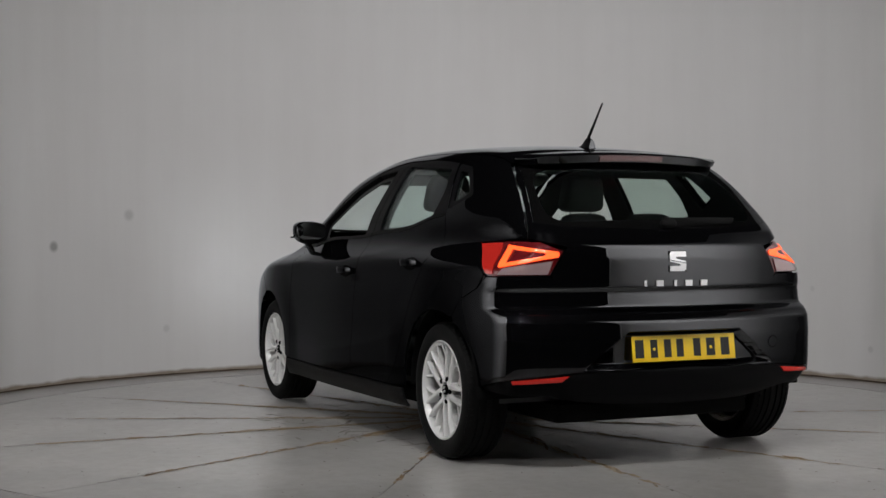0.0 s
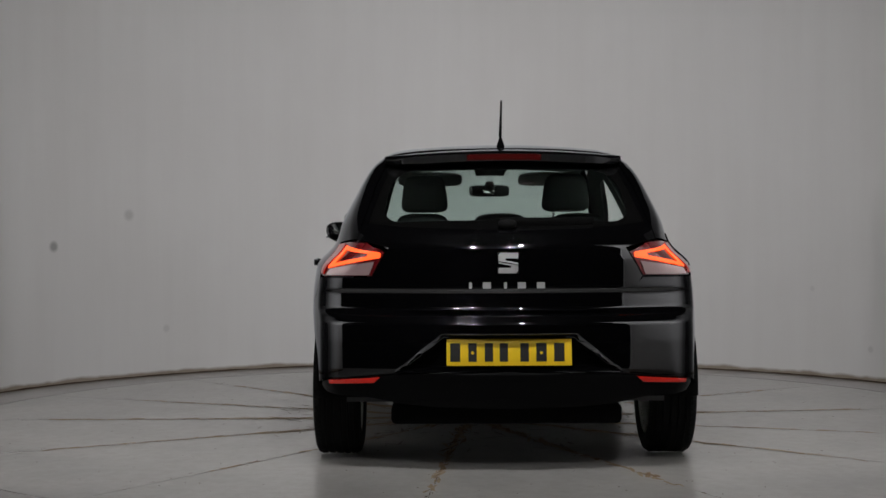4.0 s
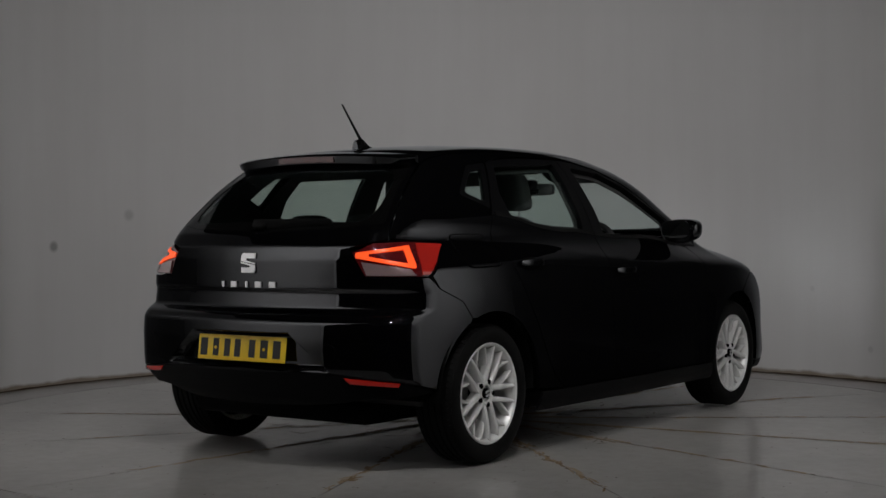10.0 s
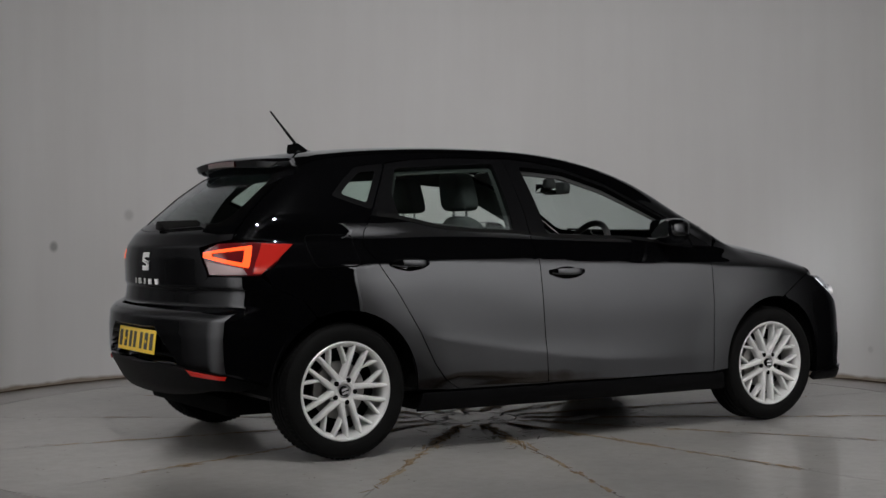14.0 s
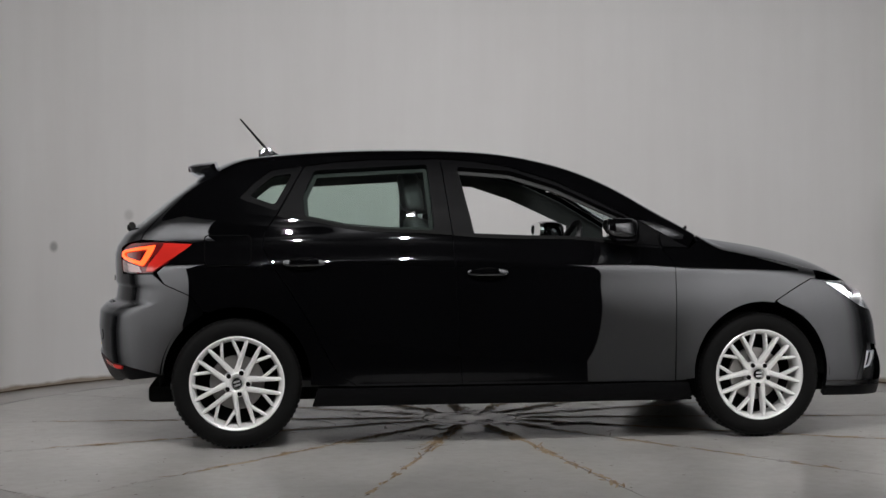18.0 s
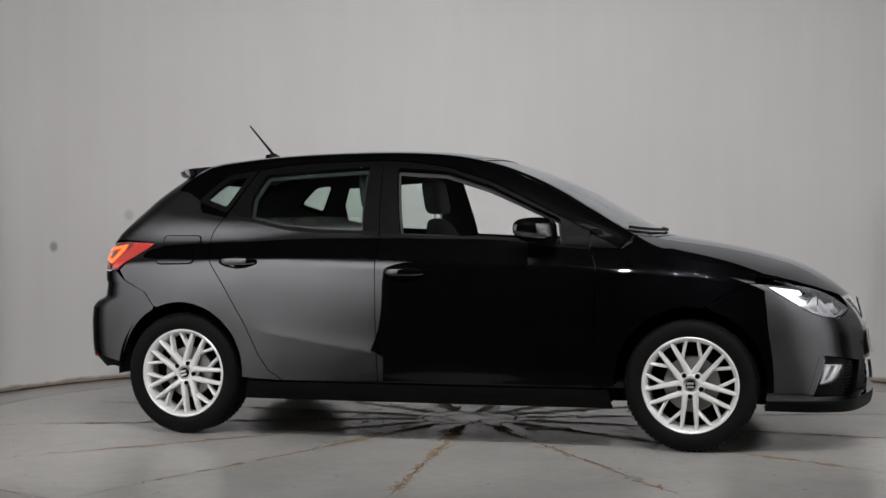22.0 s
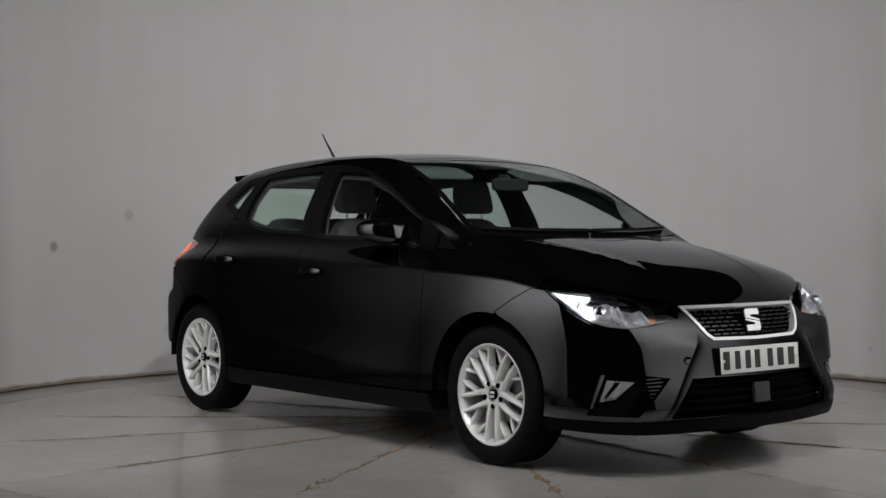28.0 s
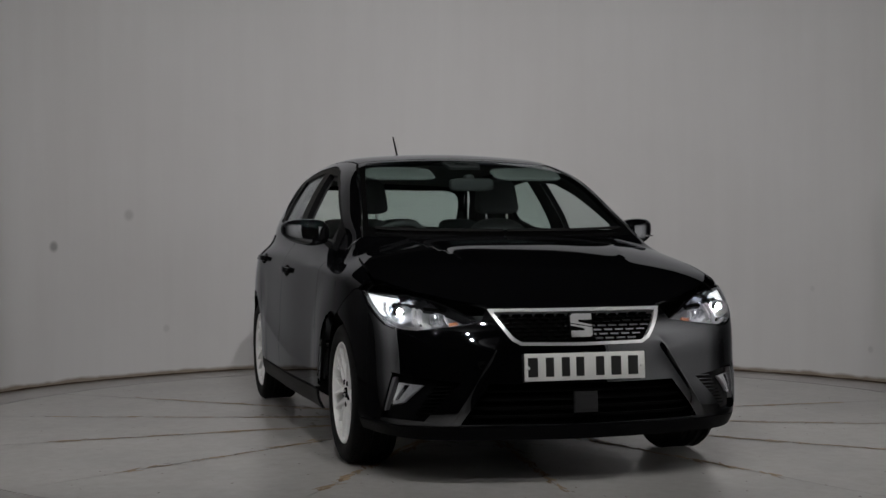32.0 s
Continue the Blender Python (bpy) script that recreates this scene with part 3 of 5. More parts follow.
panel("rear_valance", inset(mirror_outline(valance), 0.001, DEG), round_rear, TRIM, car, "black textured plastic lower bumper", du=2.0, dv=0.02, thick=0.02, shape=tuck)
for s in (1, -1):
    lamp_all = [(-35.0, 0.932), (-40.7, 0.975), (-50.0, 0.980), (-63.0, 0.972), (-54.4, 0.829), (-46.0, 0.827), (-38.4, 0.829)]
    lamp = link("tail_lamp", panel_mesh("tail_lamp", inset(lamp_all, 0.002, DEG), round_rear, side=s, du=2.0, dv=0.03, lift=-0.006, thick=0.02), LAMP_RED, car, "lit red tail lamp with a clear lower strip")
    rim = [(-36.0, 0.930), (-50.6, 0.962), (-51.6, 0.864), (-36.2, 0.908)]
    inside = [(-39.4, 0.926), (-48.9, 0.944), (-49.6, 0.884), (-39.6, 0.914)]
    link("light_guide", panel_mesh("light_guide", ring(soften(rim, 0.6), soften(inside, 0.4)), round_rear, side=s, du=2.0, dv=0.03, lift=0.0005, thick=0.004), LED_RED, lamp, "glowing orange-red light triangle")
    link("reversing_lens", panel_mesh("reversing_lens", [(-37.6, 0.892), (-49.8, 0.862), (-51.2, 0.834), (-39.0, 0.834)], round_rear, side=s, du=2.0, dv=0.03, lift=0.0002, thick=0.003), SMOKED, lamp)
    link("side_lens", panel_mesh("side_lens", [(-53.0, 0.970), (-62.0, 0.966), (-54.6, 0.838), (-52.6, 0.838)], round_rear, side=s, du=1.0, dv=0.02, lift=0.001, thick=0.004), LAMP_SIDE, lamp, "bright red side lens")
    reflector = [(-33.3, 0.410), (-46.5, 0.391), (-46.2, 0.376), (-35.0, 0.386)]
    link("reflector", panel_mesh("reflector", reflector, round_rear, side=s, du=2.0, dv=0.02, lift=0.002, thick=0.01), REFLEX, car, "red bumper reflector")
tow = [(-29.6 + 1.75 * math.cos(a), 0.525 + 0.026 * math.sin(a)) for a in np.linspace(0, 2 * math.pi, 21)[:-1]]
panel("tow_cover_gap", tow, round_rear, GAP_BLACK, car, lift=0.0006, thick=0.003, du=2, dv=0.02)
panel("tow_cover", inset(tow, 0.003, DEG), round_rear, PAINT, car, lift=0.002, thick=0.003, du=2, dv=0.02)

# spoiler over the rear window
bm = bmesh.new()
rows = []
for y in np.linspace(-0.535, 0.535, 25):
    e = abs(y) / 0.535
    tip = -1.540 + 0.16 * y * y + 0.08 * (max(0, e - 0.66) / 0.34) ** 2
    base = -1.392
    zt = lambda x: float(CABIN(x)) - 0.036 * (y / 0.58) ** 2 - 0.03 * max(0, e - 0.8) / 0.2 * (base - x) / 0.15
    thin = 0.050 - 0.018 * max(0, e - 0.7) / 0.3
    rows.append([bm.verts.new(p) for p in ((base, y, zt(base) + 0.001), ((base + tip) / 2, y, zt((base + tip) / 2) + 0.003), (tip + 0.012, y, zt(tip) + 0.004), (tip, y, zt(tip) - 0.003),
                                           (tip + 0.012, y, zt(tip) - thin * 0.7), (tip + 0.045, y, zt(tip) - thin), (base + 0.02, y, zt(base) - 0.052))])
for a, b in zip(rows, rows[1:]):
    for i in range(7):
        bm.faces.new((a[i], a[(i + 1) % 7], b[(i + 1) % 7], b[i]))
bm.faces.new(rows[0])
bm.faces.new(rows[-1])
spoiler = part("roof_spoiler", bm, PAINT, car, "black roof spoiler")
bm = bmesh.new()
for k in range(9):
    y0 = -0.165 + 0.33 * k / 8
    tip = -1.540 + 0.16 * y0 * y0
    z0 = float(CABIN(tip)) - 0.036 * (y0 / 0.58) ** 2
    for z1, dx in ((z0 - 0.006, 0.0045), (z0 - 0.031, 0.0075)):
        bm.verts.new((tip + dx - 0.005, y0, z1))
        bm.verts.new((tip + dx + 0.006, y0, z1))
bm.verts.ensure_lookup_table()
for k in range(8):
    a, b = bm.verts[4 * k:4 * k + 4], bm.verts[4 * k + 4:4 * k + 8]
    for i, j in ((0, 1), (1, 3), (3, 2), (2, 0)):
        bm.faces.new((a[i], a[j], b[j], b[i]))
bm.faces.new([bm.verts[i] for i in (0, 1, 3, 2)])
bm.faces.new([bm.verts[i] for i in (32, 33, 35, 34)])
part("brake_light", bm, LAMP_DARK, spoiler, "unlit red high brake light")

# front: bumper with grille, intake and fog openings
GRILLE = [(0.0, 0.700), (-26.6, 0.700), (-19.6, 0.577), (-17.2, 0.556), (0.0, 0.552)]
INTAKE = [(0.0, 0.402), (-25.0, 0.405), (-31.5, 0.245), (0.0, 0.240)]
FOG = [(-48.5, 0.450), (-31.5, 0.412), (-39.5, 0.258), (-52.0, 0.264)]
LIGHT = [(-27.8, 0.650), (-35.5, 0.708), (-42.0, 0.742), (-49.0, 0.763), (-57.0, 0.772), (-63.4, 0.775), (-57.0, 0.698), (-51.0, 0.640), (-47.0, 0.621), (-42.5, 0.614), (-35.0, 0.630)]
front = [(0.0, 0.712), (-26.8, 0.708), (-27.8, 0.652), (-35.0, 0.628), (-42.5, 0.612), (-47.0, 0.619), (-51.0, 0.638), (-57.0, 0.696), (-63.6, 0.774), (-66.2, 0.777)]
front += seam(1, 1.2, [(1.547, 0.779), (1.450, 0.730), (1.353, 0.672)]) + arch_run(1, 1.2, np.linspace(0.655, 0.243, 14)) + [(-45.0, 0.238), (0.0, 0.236)]
whole = ring(ring(inset(mirror_outline(front), GAP, DEG), mirror_outline(GRILLE)), mirror_outline(INTAKE))
whole = ring(ring(whole, FOG), [(-a, b) for a, b in FOG])
FOLD = []
for z in np.linspace(0.245, 0.60, 60):
    for d in (-0.045, -0.030, -0.020, -0.012, -0.005, 0.0, 0.006, 0.015, 0.03):
        y = 0.36 + (0.56 - z) * 0.62 + d
        a = math.degrees(math.atan2(y, float(NOSE(z)) - 0.25 * y * y - 1.2))
        FOLD += [(a, float(z)), (-a, float(z))]
front_bumper = panel("front_bumper", whole, round_front, PAINT, car, du=0.9, dv=0.009, thick=0.03, extra=FOLD)
lip = [(0.0, 0.234), (-45.0, 0.236), (-62.8, 0.240), (-63.2, 0.195), (-40.0, 0.182), (0.0, 0.178)]
panel("front_lip", inset(mirror_outline(lip), 0.001, DEG), round_front, TRIM, front_bumper, "satin black chin spoiler", du=2, dv=0.02, lift=0.001, thick=0.03)
# chrome frame and mesh of the grille
grille = panel("grille", mirror_outline([(0.0, 0.706), (-27.2, 0.706), (-20.0, 0.572), (-17.4, 0.548), (0.0, 0.545)]), round_front, GAP_BLACK, car, "black honeycomb grille with a chrome frame", du=2, dv=0.03, lift=-0.034, thick=0.01)
inner = inset(mirror_outline(GRILLE), 0.013, DEG)
panel("chrome_frame", ring(mirror_outline(GRILLE), inner), round_front, CHROME, grille, "bright chrome frame", du=2, dv=0.03, lift=0.004, thick=0.03)


def bar(name, u0, u1, z0, z1, lift, thick, mat, parent, du=2.0):
    return panel(name, [(u0, z0), (u1, z0), (u1, z1), (u0, z1)], round_front, mat, parent, du=du, dv=0.05, lift=lift, thick=thick)


for k in range(8):
    z = 0.566 + k * 0.0175
    wide = 17.2 + (z - 0.556) * 62
    for j in range(-7, 8):
        u = (j + (0.5 if k % 2 else 0)) * 3.3
        if abs(u) < wide - 1.2:
            bar("grille_bar", u - 1.25, u + 1.25, z - 0.0035, z + 0.0035, -0.012, 0.012, GAP_GLOSS, grille)
for k in range(4):
    z = 0.266 + k * 0.036
    wide = 31.0 - (z - 0.245) * 40
    bar("intake_slat", -wide, wide, z, z + 0.010, -0.030, 0.012, GAP_BLACK, front_bumper)
panel("intake_back", mirror_outline([(0.0, 0.412), (-25.6, 0.415), (-33, 0.235), (0.0, 0.230)]), round_front, GAP_BLACK, front_bumper, du=3, dv=0.05, lift=-0.05, thick=0.01)
bar("radar_cover", -3.2, 3.2, 0.285, 0.370, -0.004, 0.015, RADAR, front_bumper)
for s in (1, -1):
    link("fog_surround", panel_mesh("fog_surround", inset(FOG, -0.006, DEG), round_front, side=s, du=2, dv=0.03, lift=-0.030, thick=0.01), TRIM, front_bumper)
    fog = link("fog_lamp", panel_mesh("fog_lamp", [(-47.0, 0.408), (-40.2, 0.402), (-45.0, 0.330), (-48.8, 0.318)], round_front, side=s, du=2, dv=0.02, lift=-0.022, thick=0.010), LAMP_BACK, front_bumper, "clear fog lamp")
    for k in range(4):
        a = 0.14 + 0.24 * k
        tu, bu = -47.0 + 6.8 * a, -48.8 + 3.8 * a
        tone = (REFLECTOR, GAP_GLOSS, REFLECTOR, LAMP_BACK)[k]
        link("fog_facet", panel_mesh("fog_facet", [(tu - 0.62, 0.402), (tu + 0.62, 0.400), (bu + 0.36, 0.336), (bu - 0.36, 0.334)], round_front, side=s, du=2, dv=0.02, lift=-0.018, thick=0.006), tone, fog)
    link("fog_edge", panel_mesh("fog_edge", [(-48.4, 0.428), (-47.4, 0.430), (-50.6, 0.290), (-51.5, 0.288)], round_front, side=s, du=2, dv=0.02, lift=-0.010, thick=0.02), SILVER, front_bumper, "satin edge of the fog surround")
    link("fog_lens", panel_mesh("fog_lens", [(-47.4, 0.412), (-39.6, 0.406), (-44.8, 0.322), (-49.4, 0.310)], round_front, side=s, du=2, dv=0.02, lift=-0.013, thick=0.003), LENS, fog)
    for k in range(9):
        z = 0.285 + 0.0155 * k
        u = -39.8 + (z - 0.285) * 38
        link("fog_slat", panel_mesh("fog_slat", [(u - 2.2, z), (u + 2.6, z + 0.004), (u + 2.6, z + 0.009), (u - 2.2, z + 0.005)], round_front, side=s, du=2, dv=0.02, lift=-0.018, thick=0.012), GAP_GLOSS, front_bumper)
    fin = [(-49.6, 0.444), (-48.0, 0.446), (-51.4, 0.268), (-53.0, 0.266)]
    link("fog_fin", panel_mesh("fog_fin", fin, round_front, side=s, du=2, dv=0.02, lift=0.002, thick=0.03), GAP_GLOSS, front_bumper)
    sensor = [(s * -26.5 + 1.15 * math.cos(a), 0.481 + 0.0165 * math.sin(a)) for a in np.linspace(0, 2 * math.pi, 17)[:-1]]
    if s > 0:
        panel("tow_eye_hole", sensor, round_front, GAP_BLACK, front_bumper, "round towing-eye hole", du=2, dv=0.02, lift=0.001, thick=0.004)
# ---- headlamps ----
for s in (1, -1):
    house = link("headlamp", panel_mesh("headlamp", inset(LIGHT, -0.004, DEG), round_front, side=s, du=2, dv=0.02, lift=-0.075, thick=0.01), LAMP_BACK, car, "clear headlamp with a glowing white running light")
    link("lamp_lens", panel_mesh("lamp_lens", inset(LIGHT, 0.002, DEG), round_front, side=s, du=1.5, dv=0.015, lift=-0.002, thick=0.003), LENS, house, "clear lens")
    link("lamp_bezel", panel_mesh("lamp_bezel", ring(LIGHT, inset(LIGHT, 0.006, DEG)), round_front, side=s, du=2, dv=0.02, lift=-0.006, thick=0.06), GAP_GLOSS, house)
    drl = [(-61.8, 0.770), (-56.0, 0.766), (-51.0, 0.757), (-51.4, 0.738), (-54.5, 0.738), (-55.0, 0.712), (-53.0, 0.680), (-54.2, 0.686), (-57.0, 0.718)]
    link("running_light", panel_mesh("running_light", drl, round_front, side=s, du=2, dv=0.02, lift=-0.02, thick=0.02), DRL, house, "glowing white running light")
    guide = [(-49.8, 0.640), (-44.2, 0.624), (-40.6, 0.624), (-30.0, 0.651), (-30.0, 0.655), (-40.8, 0.630), (-41.8, 0.634), (-43.3, 0.672), (-44.4, 0.674), (-43.2, 0.634), (-49.4, 0.648)]
    link("light_guide", panel_mesh("light_guide", guide, round_front, side=s, du=2, dv=0.02, lift=-0.018, thick=0.008), SILVER, house, "silvery light guide")
    for u, z, a, b in ((-47.3, 0.690, 2.9, 0.042), (-38.6, 0.668, 2.4, 0.032)):
        # a deep bright bowl, with an added glowing ball that brightens it
        cen = round_front(np.array([u]), np.array([z]))[0] - normals(round_front(np.array([u]), np.array([z])))[0] * 0.018
        bm = bmesh.new()
        prev = None
        for k in range(7):
            f = k / 6
            r = b * math.sqrt(1 - f * 0.96)
            loop = [bm.verts.new((cen[0] - 0.055 * f, (cen[1] + r * 1.15 * math.cos(q)) * s, cen[2] + r * 0.9 * math.sin(q))) for q in np.linspace(0, 2 * math.pi, 25)[:-1]]
            if prev:
                for i in range(24):
                    bm.faces.new((prev[i], prev[(i + 1) % 24], loop[(i + 1) % 24], loop[i]))
            prev = loop
        part("reflector_bowl", bm, REFLECTOR, house, "bright reflector bowl", smooth=60)
        bm = bmesh.new()
        bmesh.ops.create_icosphere(bm, subdivisions=2, radius=0.0045, matrix=Matrix.Translation((cen[0] - 0.030, cen[1] * s, cen[2] + b * 0.35)))
        part("bowl_glow", bm, GLOW, house, "small glowing ball added to light the bowl")
        for j in range(4 if b < 0.04 else 0):
            # facets across the bowl
            bm = bmesh.new()
            y0 = cen[1] + b * (-0.9 + 0.55 * j)
            q = [(cen[0] - 0.012, y0, cen[2] + b * 0.62), (cen[0] - 0.004, y0 + b * 0.06, cen[2] + b * 0.62), (cen[0] - 0.026, y0 + b * 0.28, cen[2] - b * 0.66), (cen[0] - 0.034, y0 + b * 0.22, cen[2] - b * 0.66)]
            v = [bm.verts.new((p[0], p[1] * s, p[2])) for p in q] + [bm.verts.new((p[0] - 0.01, (p[1] + 0.004) * s, p[2])) for p in q]
            for f in ((0, 1, 2, 3), (4, 5, 6, 7), (0, 1, 5, 4), (1, 2, 6, 5), (2, 3, 7, 6), (3, 0, 4, 7)):
                bm.faces.new([v[i] for i in f])
            part("lamp_facet", bm, LAMP_BACK, house)
    for u0, u1, z0, z1 in ((-53.2, -52.2, 0.690, 0.742), (-44.6, -43.8, 0.648, 0.720), (-43.0, -42.4, 0.652, 0.716), (-36.6, -36.0, 0.650, 0.690)):
        slat = [(u0 - 1.2, z1), (u1 - 1.2, z1), (u1 + 0.6, z0), (u0 + 0.6, z0)]
        link("lamp_blade", panel_mesh("lamp_blade", slat, round_front, side=s, du=2, dv=0.02, lift=-0.020, thick=0.020), REFLECTOR, house)
    for u0, u1, z0 in ((-52.0, -45.6, 0.735), (-43.4, -38.0, 0.716)):
        brow = [(u0, z0 + 0.010), (u1, z0), (u1 + 0.4, z0 - 0.012), (u0 + 0.4, z0 - 0.004)]
        link("lamp_brow", panel_mesh("lamp_brow", brow, round_front, side=s, du=2, dv=0.02, lift=-0.024, thick=0.016), GAP_GLOSS, house)
    amber = [(-36.2, 0.662), (-33.8, 0.668), (-33.0, 0.650), (-35.2, 0.644)]
    link("indicator", panel_mesh("indicator", amber, round_front, side=s, du=2, dv=0.02, lift=-0.03, thick=0.01), AMBER, house, "pale amber indicator")
    # added for the beam: a bulb deep in a short dark tube, looking straight ahead
    q0 = round_front(np.array([-47.3]), np.array([0.690]))[0]
    aim = Vector((math.cos(radians(3)), s * math.sin(radians(3)), 0.03)).to_track_quat("Z", "Y").to_matrix().to_4x4()
    place = Matrix.Translation((q0[0] - 0.008, q0[1] * s, q0[2])) @ aim
    bm = bmesh.new()
    rings = []
    for z, r in ((0.0, 0.015), (-0.048, 0.015), (-0.048, 0.018), (0.0, 0.018)):
        rings.append([bm.verts.new(place @ Vector((r * math.cos(q), r * math.sin(q), z))) for q in np.linspace(0, 2 * math.pi, 17)[:-1]])
    for a, b in zip(rings, rings[1:] + rings[:1]):
        for i in range(16):
            bm.faces.new((a[i], a[(i + 1) % 16], b[(i + 1) % 16], b[i]))
    part("beam_tube", bm, GAP_BLACK, house)
    bm = bmesh.new()
    bmesh.ops.create_cone(bm, cap_ends=True, segments=16, radius1=0.0145, radius2=0.0145, depth=0.005, matrix=place @ Matrix.Translation((0, 0, -0.042)))
    part("bulb", bm, BULB, house, "glowing disc added for the beam")


# ---- wheels ----
def lathe(bm, profile, seg, axis="Y"):
    """Turn a profile of (radius, y) about the y axis; a closed ring of rings when it ends where it began."""
    rings = [[bm.verts.new((r * math.cos(q), y, r * math.sin(q))) for q in np.linspace(0, 2 * math.pi, seg + 1)[:-1]] for r, y in profile]
    for a, b in zip(rings, rings[1:]):
        for i in range(seg):
            bm.faces.new((a[i], a[(i + 1) % seg], b[(i + 1) % seg], b[i]))
    return rings


def mesh_of(name, bm, smooth=40):
    ob = part(name, bm, None, None, "", smooth)
    me = ob.data
    bpy.data.objects.remove(ob)
    return me


# the wheel's own space: axle along y, outer face at y < 0
bm = bmesh.new()
TREAD = 0.306
prof = [(0.205, -0.080), (0.222, -0.092), (0.232, -0.099), (0.246, -0.104), (0.265, -0.106), (0.282, -0.103), (0.294, -0.096), (0.301, -0.086), (TREAD - 0.002, -0.074)]
for y in (-0.050, -0.018, 0.018, 0.050):
    prof += [(TREAD, y - 0.0055), (TREAD - 0.007, y - 0.0045), (TREAD - 0.007, y + 0.0045), (TREAD, y + 0.0055)]
prof += [(TREAD - 0.002, 0.074), (0.301, 0.086), (0.294, 0.096), (0.265, 0.106), (0.232, 0.099), (0.205, 0.080)]
lathe(bm, prof, 96)
# sidewall ribs and shoulder blocks
for k in range(72):
    q = 2 * math.pi * k / 72
    m = Matrix.Rotation(-q, 4, "Y")
    for y in (-0.090, 0.090):
        vs = [m @ Vector(p) for p in ((0.296, y - 0.006, -0.0095), (0.3085, y * 0.83, -0.0085), (0.3085, y * 0.83, 0.0085), (0.296, y - 0.006, 0.0095))]
        w = [bm.verts.new(v) for v in vs]
        u = [bm.verts.new(v * 0.97) for v in vs]
        bm.faces.new(w)
        for i in range(4):
            bm.faces.new((w[i], w[(i + 1) % 4], u[(i + 1) % 4], u[i]))
TYRE = mesh_of("tyre", bm, 35)
bm = bmesh.new()
lathe(bm, [(0.2235, -0.088), (0.2245, -0.094), (0.220, -0.097), (0.2125, -0.093), (0.207, -0.084), (0.200, -0.070), (0.196, -0.02), (0.205, 0.08), (0.222, 0.092), (0.212, 0.085), (0.2, 0.06)], 80)
RIM = mesh_of("alloy_wheel", bm, 30)
bm = bmesh.new()
lathe(bm, [(0.0005, -0.060), (0.030, -0.062), (0.034, -0.076), (0.046, -0.080), (0.062, -0.074), (0.068, -0.060), (0.066, -0.035), (0.0005, -0.035)], 40)


def spoke(bm, p0, p1, w0, w1, y0, y1, deep):
    """A ridged bar from p0 to p1 (x, z), with a flat chamfered face."""
    a, b = Vector((p0[0], 0, p0[1])), Vector((p1[0], 0, p1[1]))
    d = (b - a).normalized()
    n = Vector((-d.z, 0, d.x))
    rows = []
    for k in range(5):
        t = k / 4
        c = a.lerp(b, t)
        w = w0 + (w1 - w0) * t
        y = y0 + (y1 - y0) * t - 0.004 * math.sin(math.pi * t)
        rows.append([bm.verts.new((c + n * (w * e)) + Vector((0, y + h, 0))) for e, h in ((-1, 0.012), (-0.62, 0.002), (-0.1, 0.0), (0.1, 0.0), (0.62, 0.002), (1, 0.012), (0.8, deep), (-0.8, deep))])
    for r, q in zip(rows, rows[1:]):
        for i in range(8):
            bm.faces.new((r[i], r[(i + 1) % 8], q[(i + 1) % 8], q[i]))
    bm.faces.new(rows[0])
    bm.faces.new(rows[-1])


HUB = mesh_of("hub", bm, 30)
SPOKES = []


def polar(r, deg):
    return (r * math.cos(radians(deg)), r * math.sin(radians(deg)))


for k in range(5):
    c = 90 + 72 * k
    for s in (-1, 1):
        p0, p1 = polar(0.050, c + s * 8), polar(0.210, c + s * 26.5)
        bm = bmesh.new()
        spoke(bm, p0, p1, 0.0148, 0.0088, -0.078, -0.090, 0.045)
        SPOKES.append(mesh_of("spoke", bm, 30))
        f = 0.44
        bm = bmesh.new()
        spoke(bm, (p0[0] + (p1[0] - p0[0]) * f, p0[1] + (p1[1] - p0[1]) * f), polar(0.210, c + s * 7.3), 0.0090, 0.0078, -0.066, -0.086, 0.040)
        SPOKES.append(mesh_of("spoke", bm, 30))
bm = bmesh.new()
lathe(bm, [(0.0004, -0.084), (0.020, -0.084), (0.0225, -0.081), (0.0235, -0.070)], 28)
CAP = mesh_of("hub_cap", bm)
bm = bmesh.new()
lathe(bm, [(0.0003, -0.0825), (0.0085, -0.0825), (0.0115, -0.080), (0.0115, -0.060)], 14)
BOLT = mesh_of("wheel_bolt", bm)
bm = bmesh.new()
for z in (-0.0085, 0.0085):
    for x0, x1 in ((-0.016, 0.016),):
        v = [bm.verts.new((x, y, zz)) for y in (-0.0862, -0.083) for x, zz in ((x0, z - 0.006), (x1, z - 0.004), (x1, z + 0.006), (x0, z + 0.004))]
        for f in ((0, 1, 2, 3), (7, 6, 5, 4), (0, 1, 5, 4), (1, 2, 6, 5), (2, 3, 7, 6), (3, 0, 4, 7)):
            bm.faces.new([v[i] for i in f])
CAP_MARK = mesh_of("cap_mark", bm)
bm = bmesh.new()
lathe(bm, [(0.06, -0.02), (0.128, -0.02), (0.130, -0.016), (0.130, 0.0), (0.06, 0.0)], 48)
DISC = mesh_of("brake_disc", bm)
bm = bmesh.new()
lathe(bm, [(0.0004, 0.03), (0.20, 0.03), (0.20, 0.045), (0.0004, 0.045)], 40)
SHIELD = mesh_of("brake_shield", bm)
